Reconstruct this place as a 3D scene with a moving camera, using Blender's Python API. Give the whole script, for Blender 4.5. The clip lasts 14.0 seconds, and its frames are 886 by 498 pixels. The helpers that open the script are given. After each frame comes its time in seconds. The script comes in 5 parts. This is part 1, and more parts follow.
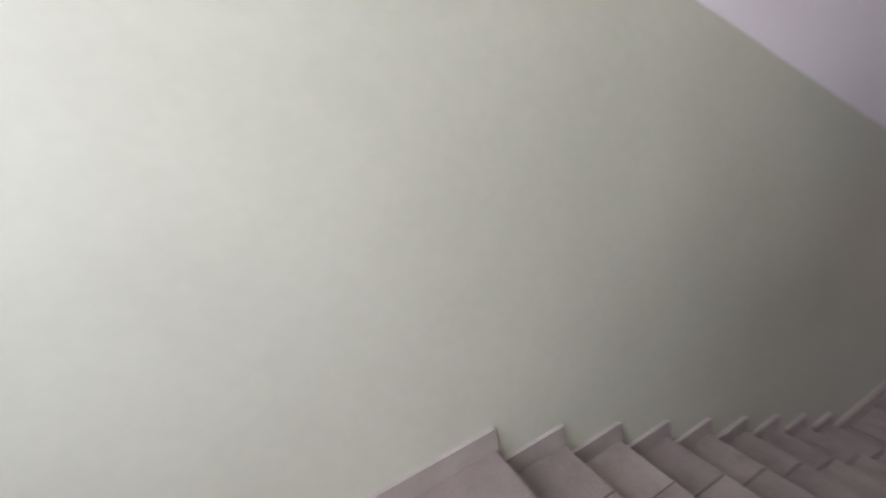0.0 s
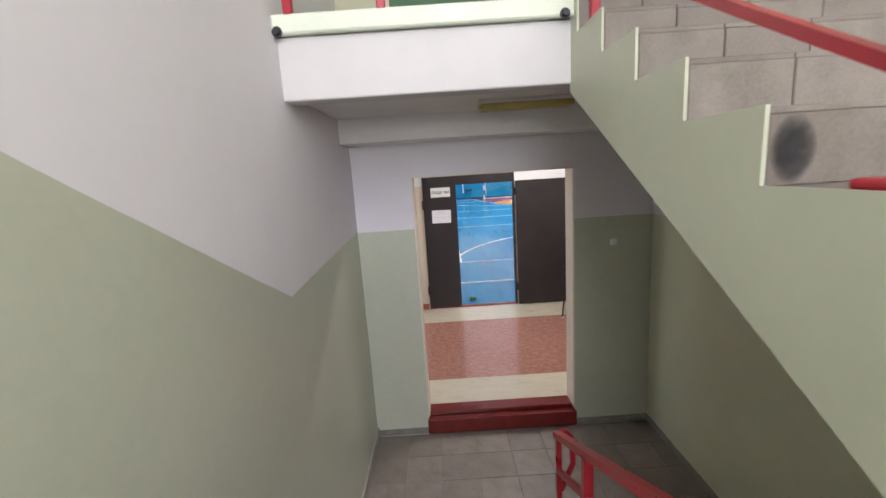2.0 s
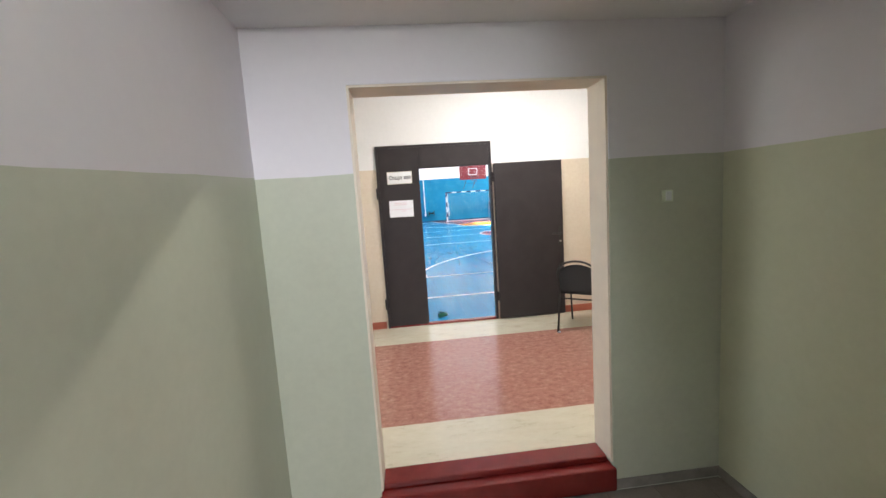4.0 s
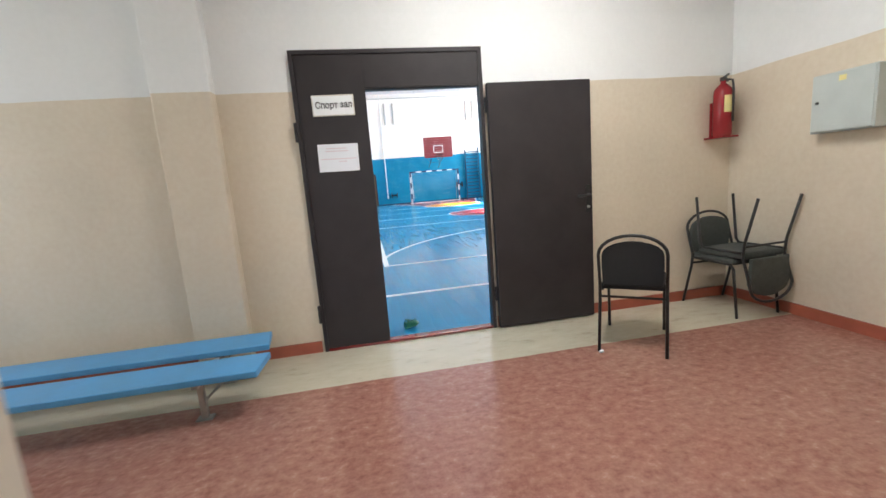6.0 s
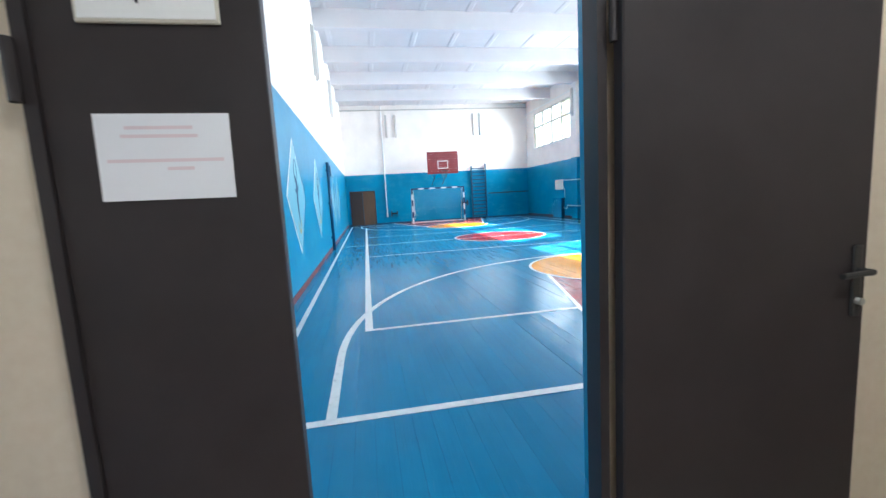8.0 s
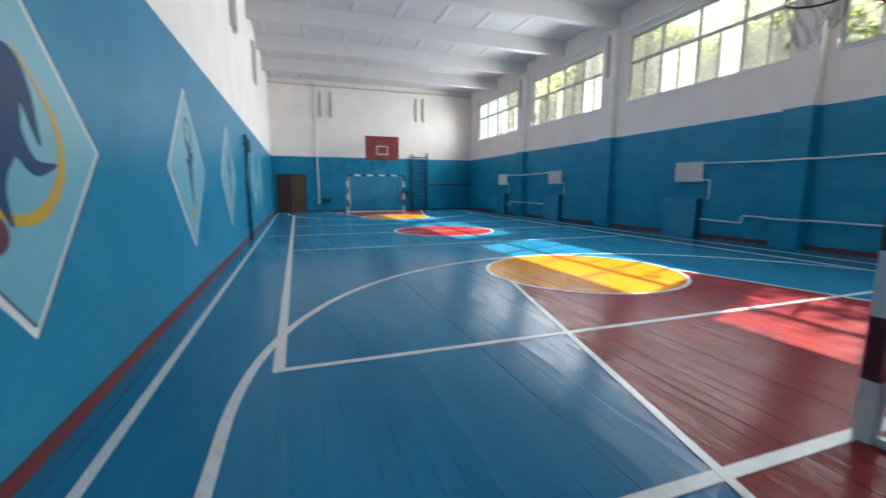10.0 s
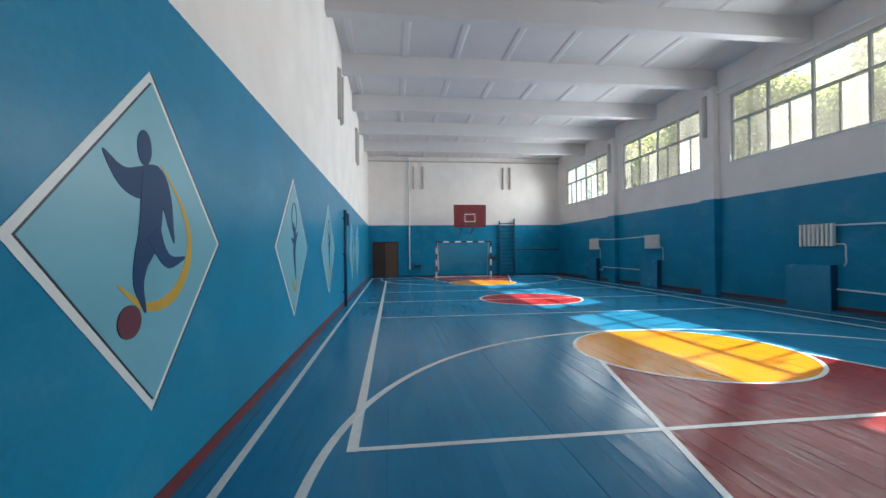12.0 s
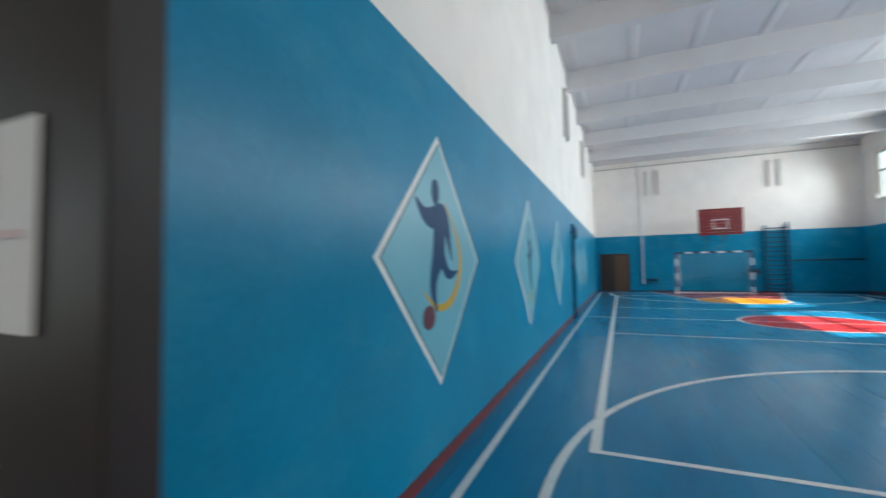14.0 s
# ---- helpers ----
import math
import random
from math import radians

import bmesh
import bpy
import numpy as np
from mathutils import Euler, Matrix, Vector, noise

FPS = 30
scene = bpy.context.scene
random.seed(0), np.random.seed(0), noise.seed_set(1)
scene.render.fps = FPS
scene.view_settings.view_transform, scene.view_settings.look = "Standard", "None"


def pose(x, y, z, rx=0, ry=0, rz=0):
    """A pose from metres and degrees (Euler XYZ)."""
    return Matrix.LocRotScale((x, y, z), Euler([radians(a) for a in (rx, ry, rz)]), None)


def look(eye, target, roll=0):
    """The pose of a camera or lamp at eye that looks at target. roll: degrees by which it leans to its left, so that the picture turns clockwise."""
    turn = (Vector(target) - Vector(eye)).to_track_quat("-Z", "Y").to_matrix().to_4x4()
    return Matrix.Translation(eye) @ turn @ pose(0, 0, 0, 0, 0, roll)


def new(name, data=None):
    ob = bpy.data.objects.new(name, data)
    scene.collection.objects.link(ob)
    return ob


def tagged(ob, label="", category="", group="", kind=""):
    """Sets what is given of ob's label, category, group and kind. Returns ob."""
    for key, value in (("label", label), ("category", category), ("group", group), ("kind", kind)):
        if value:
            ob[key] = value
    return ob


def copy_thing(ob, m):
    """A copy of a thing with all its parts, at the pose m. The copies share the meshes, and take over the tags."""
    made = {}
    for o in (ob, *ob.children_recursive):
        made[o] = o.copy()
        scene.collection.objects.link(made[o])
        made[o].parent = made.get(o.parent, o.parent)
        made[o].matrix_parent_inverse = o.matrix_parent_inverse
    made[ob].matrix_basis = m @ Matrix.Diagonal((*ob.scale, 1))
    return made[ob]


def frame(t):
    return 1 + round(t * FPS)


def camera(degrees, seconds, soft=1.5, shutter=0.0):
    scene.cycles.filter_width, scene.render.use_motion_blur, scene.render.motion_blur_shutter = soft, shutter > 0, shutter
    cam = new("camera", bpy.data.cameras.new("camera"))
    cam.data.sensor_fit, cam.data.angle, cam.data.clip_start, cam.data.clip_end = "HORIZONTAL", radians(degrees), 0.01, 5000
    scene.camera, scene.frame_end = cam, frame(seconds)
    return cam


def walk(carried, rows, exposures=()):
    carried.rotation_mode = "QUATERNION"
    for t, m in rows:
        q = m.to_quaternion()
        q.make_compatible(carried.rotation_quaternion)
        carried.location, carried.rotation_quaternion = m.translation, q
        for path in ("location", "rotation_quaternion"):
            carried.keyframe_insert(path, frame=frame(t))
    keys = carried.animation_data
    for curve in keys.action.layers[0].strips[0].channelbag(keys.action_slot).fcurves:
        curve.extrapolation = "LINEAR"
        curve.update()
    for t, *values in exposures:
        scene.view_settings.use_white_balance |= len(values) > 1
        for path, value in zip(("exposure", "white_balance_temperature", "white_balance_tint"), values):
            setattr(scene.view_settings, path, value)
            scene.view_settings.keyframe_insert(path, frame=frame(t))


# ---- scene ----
# ---- camera and walk ----
cam = camera(93.7, 14.0, soft=1.5, shutter=0.25)
PATH = [
    (0, (0.130, -7.872, 2.374), (-1.645, -7.190, 1.753), -13.4),
    (0.2, (-0.044, -7.827, 2.373), (-1.510, -6.636, 1.715), -11.8),
    (0.4, (-0.045, -7.709, 2.441), (-1.145, -6.151, 1.838), -10.1),
    (0.5, (-0.030, -7.660, 2.454), (-0.890, -5.979, 1.795), -6.9),
    (1, (-0.123, -7.327, 2.471), (-0.158, -5.394, 1.962), -3.4),
    (1.5, (-0.198, -6.973, 2.431), (-0.011, -5.018, 2.055), -1.6),
    (2, (-0.254, -6.640, 2.264), (-0.256, -4.675, 1.890), -3.7),
    (2.2, (-0.264, -6.512, 2.223), (-0.209, -4.558, 1.799), -4.7),
    (2.5, (-0.237, -6.324, 2.117), (-0.143, -4.353, 1.791), -6.0),
    (3, (-0.262, -5.978, 1.949), (-0.251, -4.001, 1.643), -4.7),
    (3.5, (-0.273, -5.643, 1.769), (-0.155, -3.665, 1.496), -3.1),
    (4, (-0.262, -5.301, 1.624), (-0.074, -3.325, 1.384), -3.7),
    (4.2, (-0.262, -5.172, 1.558), (-0.028, -3.198, 1.341), -4.1),
    (5.2, (-0.17, -4.15, 1.42), (0.03, -2.18, 1.13), -4.0),
    (6.3, (-0.043, -3.023, 1.228), (0.335, -1.087, 0.895), -4.6),
    (6.5, (0.003, -2.766, 1.200), (0.333, -0.823, 0.857), -4.2),
    (7, (0.098, -2.179, 1.354), (0.319, -0.212, 1.071), -1.7),
    (7.5, (0.104, -1.666, 1.376), (0.365, 0.304, 1.147), -5.9),
    (7.7, (0.149, -1.456, 1.394), (0.456, 0.505, 1.150), -4.4),
    (8.8, (0.28, -0.45, 1.39), (0.66, 1.50, 1.15), -2.5),
    (9.8, (0.319, 0.211, 1.333), (0.834, 2.129, 1.096), -0.8),
    (10, (0.337, 0.219, 1.329), (0.988, 2.087, 1.038), 0.05),
    (10.5, (0.408, 0.255, 1.358), (1.834, 1.642, 1.154), 1.0),
    (10.9, (0.418, 0.231, 1.421), (1.761, 1.709, 1.306), -1.8),
    (11, (0.405, 0.230, 1.425), (1.640, 1.801, 1.353), -2.4),
    (11.5, (0.448, 0.210, 1.470), (0.933, 2.150, 1.476), -2.8),
    (12, (0.456, 0.181, 1.471), (0.700, 2.166, 1.483), -0.6),
    (12.5, (0.459, 0.188, 1.476), (0.632, 2.181, 1.453), -0.9),
    (13, (0.447, 0.189, 1.459), (0.555, 2.185, 1.402), -0.5),
    (13.5, (0.438, 0.087, 1.474), (0.459, 2.086, 1.463), -0.3),
    (14, (0.390, -0.225, 1.482), (-0.395, 1.612, 1.572), -1.0),
]
EXPOSURE = [(0.0, 2.38, 6050, 31), (0.5, 2.6, 6150, 24), (1.5, 2.8, 6350, 18), (3.0, 3.35, 6500, 16), (4.2, 3.4, 6450, 12), (5.3, 3.2, 6300, 10), (6.5, 3.0, 6150, 10), (7.7, 2.9, 5800, 6),
            (8.8, 2.0, 6100, 8), (9.8, 1.7, 6450, 9), (11.0, 1.56, 6500, 9), (12.0, 1.45, 6420, 8), (13.0, 1.45, 6420, 8), (14.0, 1.68, 6250, 4)]
walk(cam, [(t, look(eye, target, roll)) for t, eye, target, roll in PATH], EXPOSURE)

# ---- world and light ----
world = bpy.data.worlds.new("world")
scene.world = world
world.use_nodes = True
sky = world.node_tree.nodes.new("ShaderNodeTexSky")
sky.sky_type = "NISHITA"
sky.sun_disc = False
sky.sun_elevation = radians(40.5)
sky.sun_rotation = radians(67.4)
sky_bg = world.node_tree.nodes["Background"]
sky_bg.inputs["Strength"].default_value = 0.05
world.node_tree.links.new(sky.outputs[0], sky_bg.inputs["Color"])

sun = new("sun", bpy.data.lights.new("sun", "SUN"))
sun.data.energy, sun.data.angle, sun.data.color = 5.0, radians(0.6), (1.0, 0.95, 0.86)
sun.matrix_world = look((10.8, 4.5, 10.0), (0, 0, 0))


def area_lamp(name, eye, target, sx, sy, watts, color):
    ob = new(name, bpy.data.lights.new(name, "AREA"))
    ob.data.shape, ob.data.size, ob.data.size_y = "RECTANGLE", sx, sy
    ob.data.energy, ob.data.color = watts, color
    ob.matrix_world = look(eye, target)
    return ob


# sky light in the openings: four gym windows, the stair window, an added corridor window
WINDOWS = [(0.85, 6.0), (6.78, 11.75), (12.95, 17.75), (19.0, 23.85)]
SILL, HEAD = 4.12, 6.2
for wy0, wy1 in WINDOWS:
    lamp = area_lamp("window_daylight", (10.68, (wy0 + wy1) / 2, 5.16), (0, (wy0 + wy1) / 2, 3.4), wy1 - wy0, 1.9, 57 if wy0 < 5 else (74 if wy0 < 12 else 88), (0.92, 0.97, 1.0))
    lamp.data.spread = radians(135)
area_lamp("stair_daylight", (0.25, -9.36, 3.75), (0.2, -5.0, 2.0), 2.2, 3.3, 27.5, (0.98, 0.98, 1.0))
# fill light for the corridor, from an assumed window out of view
area_lamp("corridor_fill_light", (-4.9, -1.4, 1.9), (0, -1.3, 1.2), 2.0, 1.6, 6, (0.95, 0.97, 1.0))
# overhead fill that evens out the corridor, set at an assumed ceiling lamp
for lx in (1.1,):
    area_lamp("corridor_added_light", (lx, -1.4, 3.12), (lx, -1.4, 0.0), 1.2, 0.12, 6, (1.0, 0.97, 0.93))


# ---- materials ----
class Mat:
    """A node material with short helpers for its nodes."""

    def __init__(self, name, rough=0.5, metal=0.0, spec=0.5):
        self.m = bpy.data.materials.new(name)
        self.m.use_nodes = True
        self.nt = self.m.node_tree
        self.b = self.nt.nodes["Principled BSDF"]
        self.b.inputs["Roughness"].default_value = rough
        self.b.inputs["Metallic"].default_value = metal
        self.b.inputs["Specular IOR Level"].default_value = spec
        self._pos = None

    def node(self, kind, **inputs):
        n = self.nt.nodes.new(kind)
        for k, v in inputs.items():
            self.put(n.inputs[k.replace("_", " ")], v)
        return n

    def put(self, sock, v):
        if isinstance(v, bpy.types.NodeSocket):
            self.nt.links.new(v, sock)
        else:
            sock.default_value = v

    def pos(self):
        """World position as x, y, z sockets."""
        if not self._pos:
            g = self.node("ShaderNodeNewGeometry")
            s = self.node("ShaderNodeSeparateXYZ")
            self.nt.links.new(g.outputs["Position"], s.inputs[0])
            self._pos = (g.outputs["Position"], *s.outputs)
        return self._pos

    def math(self, op, a, b=0.0, c=0.0):
        n = self.nt.nodes.new("ShaderNodeMath")
        n.operation = op
        for s, v in zip(n.inputs, (a, b, c)):
            self.put(s, v)
        return n.outputs[0]

    def noise(self, scale, detail=4.0, rough=0.55, stretch=None, vec=None):
        v = vec or self.pos()[0]
        if stretch:
            mp = self.node("ShaderNodeMapping")
            self.nt.links.new(v, mp.inputs["Vector"])
            mp.inputs["Scale"].default_value = stretch
            v = mp.outputs[0]
        n = self.node("ShaderNodeTexNoise", Scale=scale, Detail=detail, Roughness=rough)
        self.nt.links.new(v, n.inputs["Vector"])
        return n.outputs["Fac"]

    def ramp(self, fac, *stops):
        n = self.nt.nodes.new("ShaderNodeValToRGB")
        self.put(n.inputs[0], fac)
        el = n.color_ramp.elements
        while len(el) < len(stops):
            el.new(0.5)
        for e, (p, c) in zip(el, stops):
            e.position, e.color = p, (*c, 1) if len(c) == 3 else c
        return n.outputs[0]

    def mix(self, fac, a, b, blend="MIX"):
        n = self.nt.nodes.new("ShaderNodeMix")
        n.data_type, n.blend_type = "RGBA", blend
        self.put(n.inputs["Factor"], fac)
        for s, v in ((n.inputs[6], a), (n.inputs[7], b)):
            self.put(s, v if isinstance(v, bpy.types.NodeSocket) else (*v, 1))
        return n.outputs[2]

    def lerp(self, fac, a, b):
        n = self.nt.nodes.new("ShaderNodeMapRange")
        self.put(n.inputs[0], fac)
        n.inputs[3].default_value, n.inputs[4].default_value = a, b
        return n.outputs[0]

    def bump(self, height, strength=0.2, dist=0.01):
        n = self.node("ShaderNodeBump", Strength=strength, Distance=dist, Height=height)
        self.nt.links.new(n.outputs[0], self.b.inputs["Normal"])

    def color(self, c):
        self.put(self.b.inputs["Base Color"], c if isinstance(c, bpy.types.NodeSocket) else (*c, 1))
        return self

    def rough(self, r):
        self.put(self.b.inputs["Roughness"], r)
        return self


def varied(name, c, rough=0.5, amount=0.12, scale=6.0, metal=0.0, bump=0.08, fine=90.0, spec=0.5, stretch=None):
    """A surface of one colour with blotches, grain and slight relief."""
    m = Mat(name, rough, metal, spec)
    d = tuple(v * (1 - amount) for v in c)
    l = tuple(min(1, v * (1 + amount)) for v in c)
    a = m.noise(scale, stretch=stretch)
    g = m.noise(fine, 2.0)
    col = m.ramp(a, (0.3, d), (0.7, l))
    m.color(m.mix(0.15, col, m.ramp(g, (0.3, d), (0.7, l))))
    m.rough(m.lerp(a, max(0.02, rough - 0.08), min(1, rough + 0.08)))
    m.bump(g, bump, 0.004)
    return m.m


def two_tone(name, low, high, height, rough_low=0.45, rough_high=0.75, extra=None, blot=0.06, wob=0.012, brush=0.12, spec=0.5, grain=0.06):
    """A plastered wall, oil paint below a line and whitewash above; height(mat) gives the line's height."""
    m = Mat(name, spec=spec)
    p, x, y, z = m.pos()
    wave = m.math("MULTIPLY", m.math("SUBTRACT", m.noise(1.5, 3.0), 0.5), wob * 2)
    line = height(m, x, y)
    up = m.math("GREATER_THAN", m.math("ADD", z, wave), line)
    big, small = m.noise(1.1, 4.0), m.noise(26.0, 5.0)
    sh = lambda c, k: tuple(min(1, v * k) for v in c)
    lo = m.ramp(big, (0.3, sh(low, 1 - blot)), (0.7, sh(low, 1 + blot)))
    hi = m.ramp(big, (0.3, sh(high, 1 - blot * 0.7)), (0.7, sh(high, 1 + blot * 0.4)))
    if extra:
        lo, hi = extra(m, lo, hi)
    col = m.mix(up, lo, hi)
    col = m.mix(grain, col, m.ramp(small, (0.35, (0.2, 0.2, 0.18)), (0.65, (0.95, 0.95, 0.92))), "OVERLAY")
    m.color(col)
    m.rough(m.math("ADD", m.lerp(up, rough_low, rough_high), m.math("MULTIPLY", m.math("SUBTRACT", small, 0.5), 0.1)))
    both = m.math("ADD", m.noise(9.0, 4.0), m.math("MULTIPLY", small, 0.35))
    m.bump(both, brush, 0.012)
    return m.m


GREEN, LILAC = (0.50, 0.525, 0.42), (0.76, 0.735, 0.765)
stair_wall = two_tone(
    "stair_wall_paint", GREEN, LILAC,
    lambda m, x, y: m.math("MAXIMUM", m.math("ADD", 1.72, m.math("MULTIPLY", m.math("ADD", y, 4.76), 0.042)), m.math("ADD", 1.722, m.math("MULTIPLY", m.math("SUBTRACT", -4.76, y), 0.532))), 0.36, 0.85, brush=0.016, grain=0.03)
stair_far_wall = two_tone("stair_far_wall_paint", GREEN, LILAC, lambda m, x, y: m.math("ADD", 1.78, 0.0), 0.5, 0.85, brush=0.016, grain=0.03)
upper_wall = two_tone("upper_landing_wall_paint", (0.62, 0.60, 0.44), LILAC, lambda m, x, y: m.math("ADD", 5.3, 0.0), 0.5, 0.85, brush=0.016, grain=0.03)


def right_line(m, x, y):
    soffit = m.math("ADD", 2.64, m.math("MULTIPLY", m.math("ADD", y, 4.38), 0.56))
    _, _, _, z = m.pos()
    over = m.math("GREATER_THAN", z, soffit)
    return m.math("ADD", 1.78, m.math("MULTIPLY", over, 3.6))


stair_right_wall = two_tone("stair_right_wall_paint", (0.56, 0.575, 0.42), LILAC, right_line, 0.5, 0.85, brush=0.016, grain=0.03)
stair_ceiling = varied("stair_whitewash", (0.79, 0.775, 0.77), 0.9, 0.05, 2.0)
string_paint = varied("string_green_paint", (0.56, 0.59, 0.45), 0.45, 0.06, 3.0, bump=0.12, fine=40)
beam_white = varied("beam_white_paint", (0.63, 0.61, 0.60), 0.6, 0.04, 3.0)
ledge_paint = varied("ledge_pale_green_paint", (0.72, 0.77, 0.63), 0.5, 0.08, 8.0)

CREAM, OFFWHITE = (0.67, 0.585, 0.46), (0.80, 0.81, 0.80)
corridor_wall = two_tone("corridor_wall_paint", CREAM, OFFWHITE, lambda m, x, y: m.math("ADD", 2.03, 0.0), 0.42, 0.85, brush=0.2)
jamb_paint = varied("jamb_cream_paint", (0.74, 0.66, 0.55), 0.5, 0.07, 5.0)
red_paint = varied("red_oil_paint", (0.155, 0.015, 0.013), 0.2, 0.2, 9.0, bump=0.5, fine=14)
baseboard_paint = varied("brick_red_baseboard_paint", (0.36, 0.10, 0.06), 0.4, 0.15, 6.0)
gym_base_paint = varied("dark_red_skirting_paint", (0.17, 0.028, 0.028), 0.4, 0.2, 6.0)
worn_base_paint = varied("worn_brown_red_skirting_paint", (0.10, 0.03, 0.035), 0.5, 0.3, 5.0)
rail_paint = varied("rail_red_paint", (0.40, 0.026, 0.038), 0.3, 0.1, 9.0, bump=0.1, fine=60)

# stair tiles: grey-beige ceramic, worn and dusty, each a little different
m = Mat("stair_tile_ceramic", 0.45)
oi = m.node("ShaderNodeObjectInfo")
base = m.ramp(oi.outputs["Random"], (0.0, (0.205, 0.170, 0.145)), (0.5, (0.24, 0.202, 0.172)), (1.0, (0.275, 0.235, 0.20)))
dirt = m.noise(7.0, 6.0, 0.65)
col = m.mix(m.ramp(dirt, (0.42, (0, 0, 0)), (0.72, (0.7, 0.7, 0.7))), base, (0.135, 0.112, 0.095))
m.color(m.mix(0.2, col, m.ramp(m.noise(120, 2), (0.3, (0.19, 0.17, 0.15)), (0.7, (0.38, 0.345, 0.315)))))
m.rough(m.lerp(dirt, 0.35, 0.65))
m.bump(m.noise(60, 3), 0.12, 0.004)
tile_mat = m.m
skirt_tile = varied("skirting_tile_ceramic", (0.36, 0.33, 0.29), 0.4, 0.12, 9.0)
grout = varied("cement_grout", (0.23, 0.21, 0.19), 0.9, 0.2, 12.0)
m = Mat("black_scuff", 0.7)
m.color((0.04, 0.038, 0.04))
tc = m.node("ShaderNodeTexCoord")
gr = m.node("ShaderNodeTexGradient")
gr.gradient_type = "SPHERICAL"
mp = m.node("ShaderNodeMapping")
mp.inputs["Location"].default_value = (-1.0, 0.0, -1.0)
mp.inputs["Scale"].default_value = (2.0, 0.0, 2.0)
m.nt.links.new(tc.outputs["Generated"], mp.inputs["Vector"])
m.nt.links.new(mp.outputs[0], gr.inputs["Vector"])
blot = m.math("MULTIPLY", m.math("POWER", gr.outputs["Fac"], 0.8), m.lerp(m.noise(45.0, 5.0, 0.7), -0.15, 1.9))
m.put(m.b.inputs["Alpha"], m.math("MAXIMUM", m.math("MINIMUM", blot, 0.8), 0.0))
scuff_mat = m.m

# corridor floor: mottled red-brown linoleum with beige borders along both walls
m = Mat("corridor_floor_paint", 0.22)
p, x, y, z = m.pos()
edge = m.math("MULTIPLY", m.math("SUBTRACT", m.noise(3.0, 3.0), 0.5), 0.02)
yy = m.math("ADD", y, edge)
border = m.math("MAXIMUM", m.math("GREATER_THAN", yy, -0.665), m.math("LESS_THAN", yy, -2.42))
fleck = m.noise(16.0, 8.0, 0.75, stretch=(1.0, 1.3, 1.0))
speck = m.noise(75.0, 4.0, 0.7, stretch=(1.0, 2.0, 1.0))
red = m.ramp(fleck, (0.30, (0.20, 0.085, 0.062)), (0.45, (0.31, 0.14, 0.105)), (0.58, (0.38, 0.19, 0.145)), (0.74, (0.52, 0.34, 0.28)))
red = m.mix(m.ramp(speck, (0.60, (0, 0, 0)), (0.74, (0.6, 0.6, 0.6))), red, (0.50, 0.33, 0.25))
worn = m.noise(1.6, 5.0, 0.6)
red = m.mix(m.ramp(worn, (0.35, (0, 0, 0)), (0.85, (0.22, 0.22, 0.22))), red, (0.46, 0.28, 0.22))
dark = m.noise(3.6, 8.0, 0.75, stretch=(1.0, 2.4, 1.0))
bei = m.ramp(dark, (0.35, (0.58, 0.54, 0.42)), (0.57, (0.53, 0.485, 0.37)), (0.66, (0.42, 0.375, 0.28)), (0.78, (0.14, 0.12, 0.09)))
m.color(m.mix(border, red, bei))
m.rough(m.math("ADD", 0.10, m.math("MULTIPLY", worn, 0.10)))
m.bump(m.noise(30.0, 5.0, 0.7), 0.14, 0.004)
corridor_floor_mat = m.m

door_metal = varied("dark_brown_steel_paint", (0.032, 0.027, 0.028), 0.5, 0.18, 5.0, bump=0.1, fine=300, spec=0.3)
black_plastic = varied("black_plastic", (0.02, 0.02, 0.02), 0.4, 0.2, 20.0)
black_cloth = varied("black_upholstery", (0.012, 0.013, 0.014), 0.85, 0.25, 60.0, bump=0.3, fine=400)
grey_cloth = varied("worn_grey_upholstery", (0.06, 0.068, 0.062), 0.8, 0.2, 30.0, bump=0.3, fine=400)
black_tube = varied("black_enamel_tube", (0.018, 0.017, 0.016), 0.32, 0.2, 20.0)
paper = varied("white_paper", (0.78, 0.80, 0.84), 0.7, 0.02, 8.0)
sign_white = varied("white_sign_plastic", (0.82, 0.84, 0.84), 0.4, 0.02, 8.0)
sign_frame = varied("beige_sign_frame", (0.62, 0.60, 0.52), 0.5, 0.05, 8.0)
ink = varied("black_ink", (0.02, 0.02, 0.025), 0.6, 0.1)
red_ink = varied("faded_red_ink", (0.72, 0.62, 0.66), 0.7, 0.05)
bench_blue = varied("bench_blue_paint", (0.09, 0.33, 0.62), 0.4, 0.1, 5.0, bump=0.15, fine=50)
bare_steel = varied("bare_grey_steel", (0.38, 0.38, 0.36), 0.45, 0.2, 12.0, metal=0.6)
ext_red = varied("extinguisher_red_enamel", (0.27, 0.012, 0.018), 0.25, 0.08, 6.0)
yellow_label = varied("yellow_label", (0.80, 0.72, 0.30), 0.5, 0.1, 20.0)
box_grey = varied("pale_grey_enamel", (0.52, 0.57, 0.55), 0.4, 0.05, 6.0)

# gym walls: glossy blue oil paint to dado height, whitewash above
BLUE, WHITE = (0.009, 0.225, 0.39), (0.855, 0.81, 0.77)


def gym_extra(m, lo, hi):
    cloud = m.noise(1.3, 6.0, 0.62, stretch=(1.0, 0.8, 1.7))
    lo = m.mix(m.ramp(cloud, (0.50, (0, 0, 0)), (0.74, (0.42, 0.42, 0.42))), lo, (0.09, 0.33, 0.47))
    return lo, hi


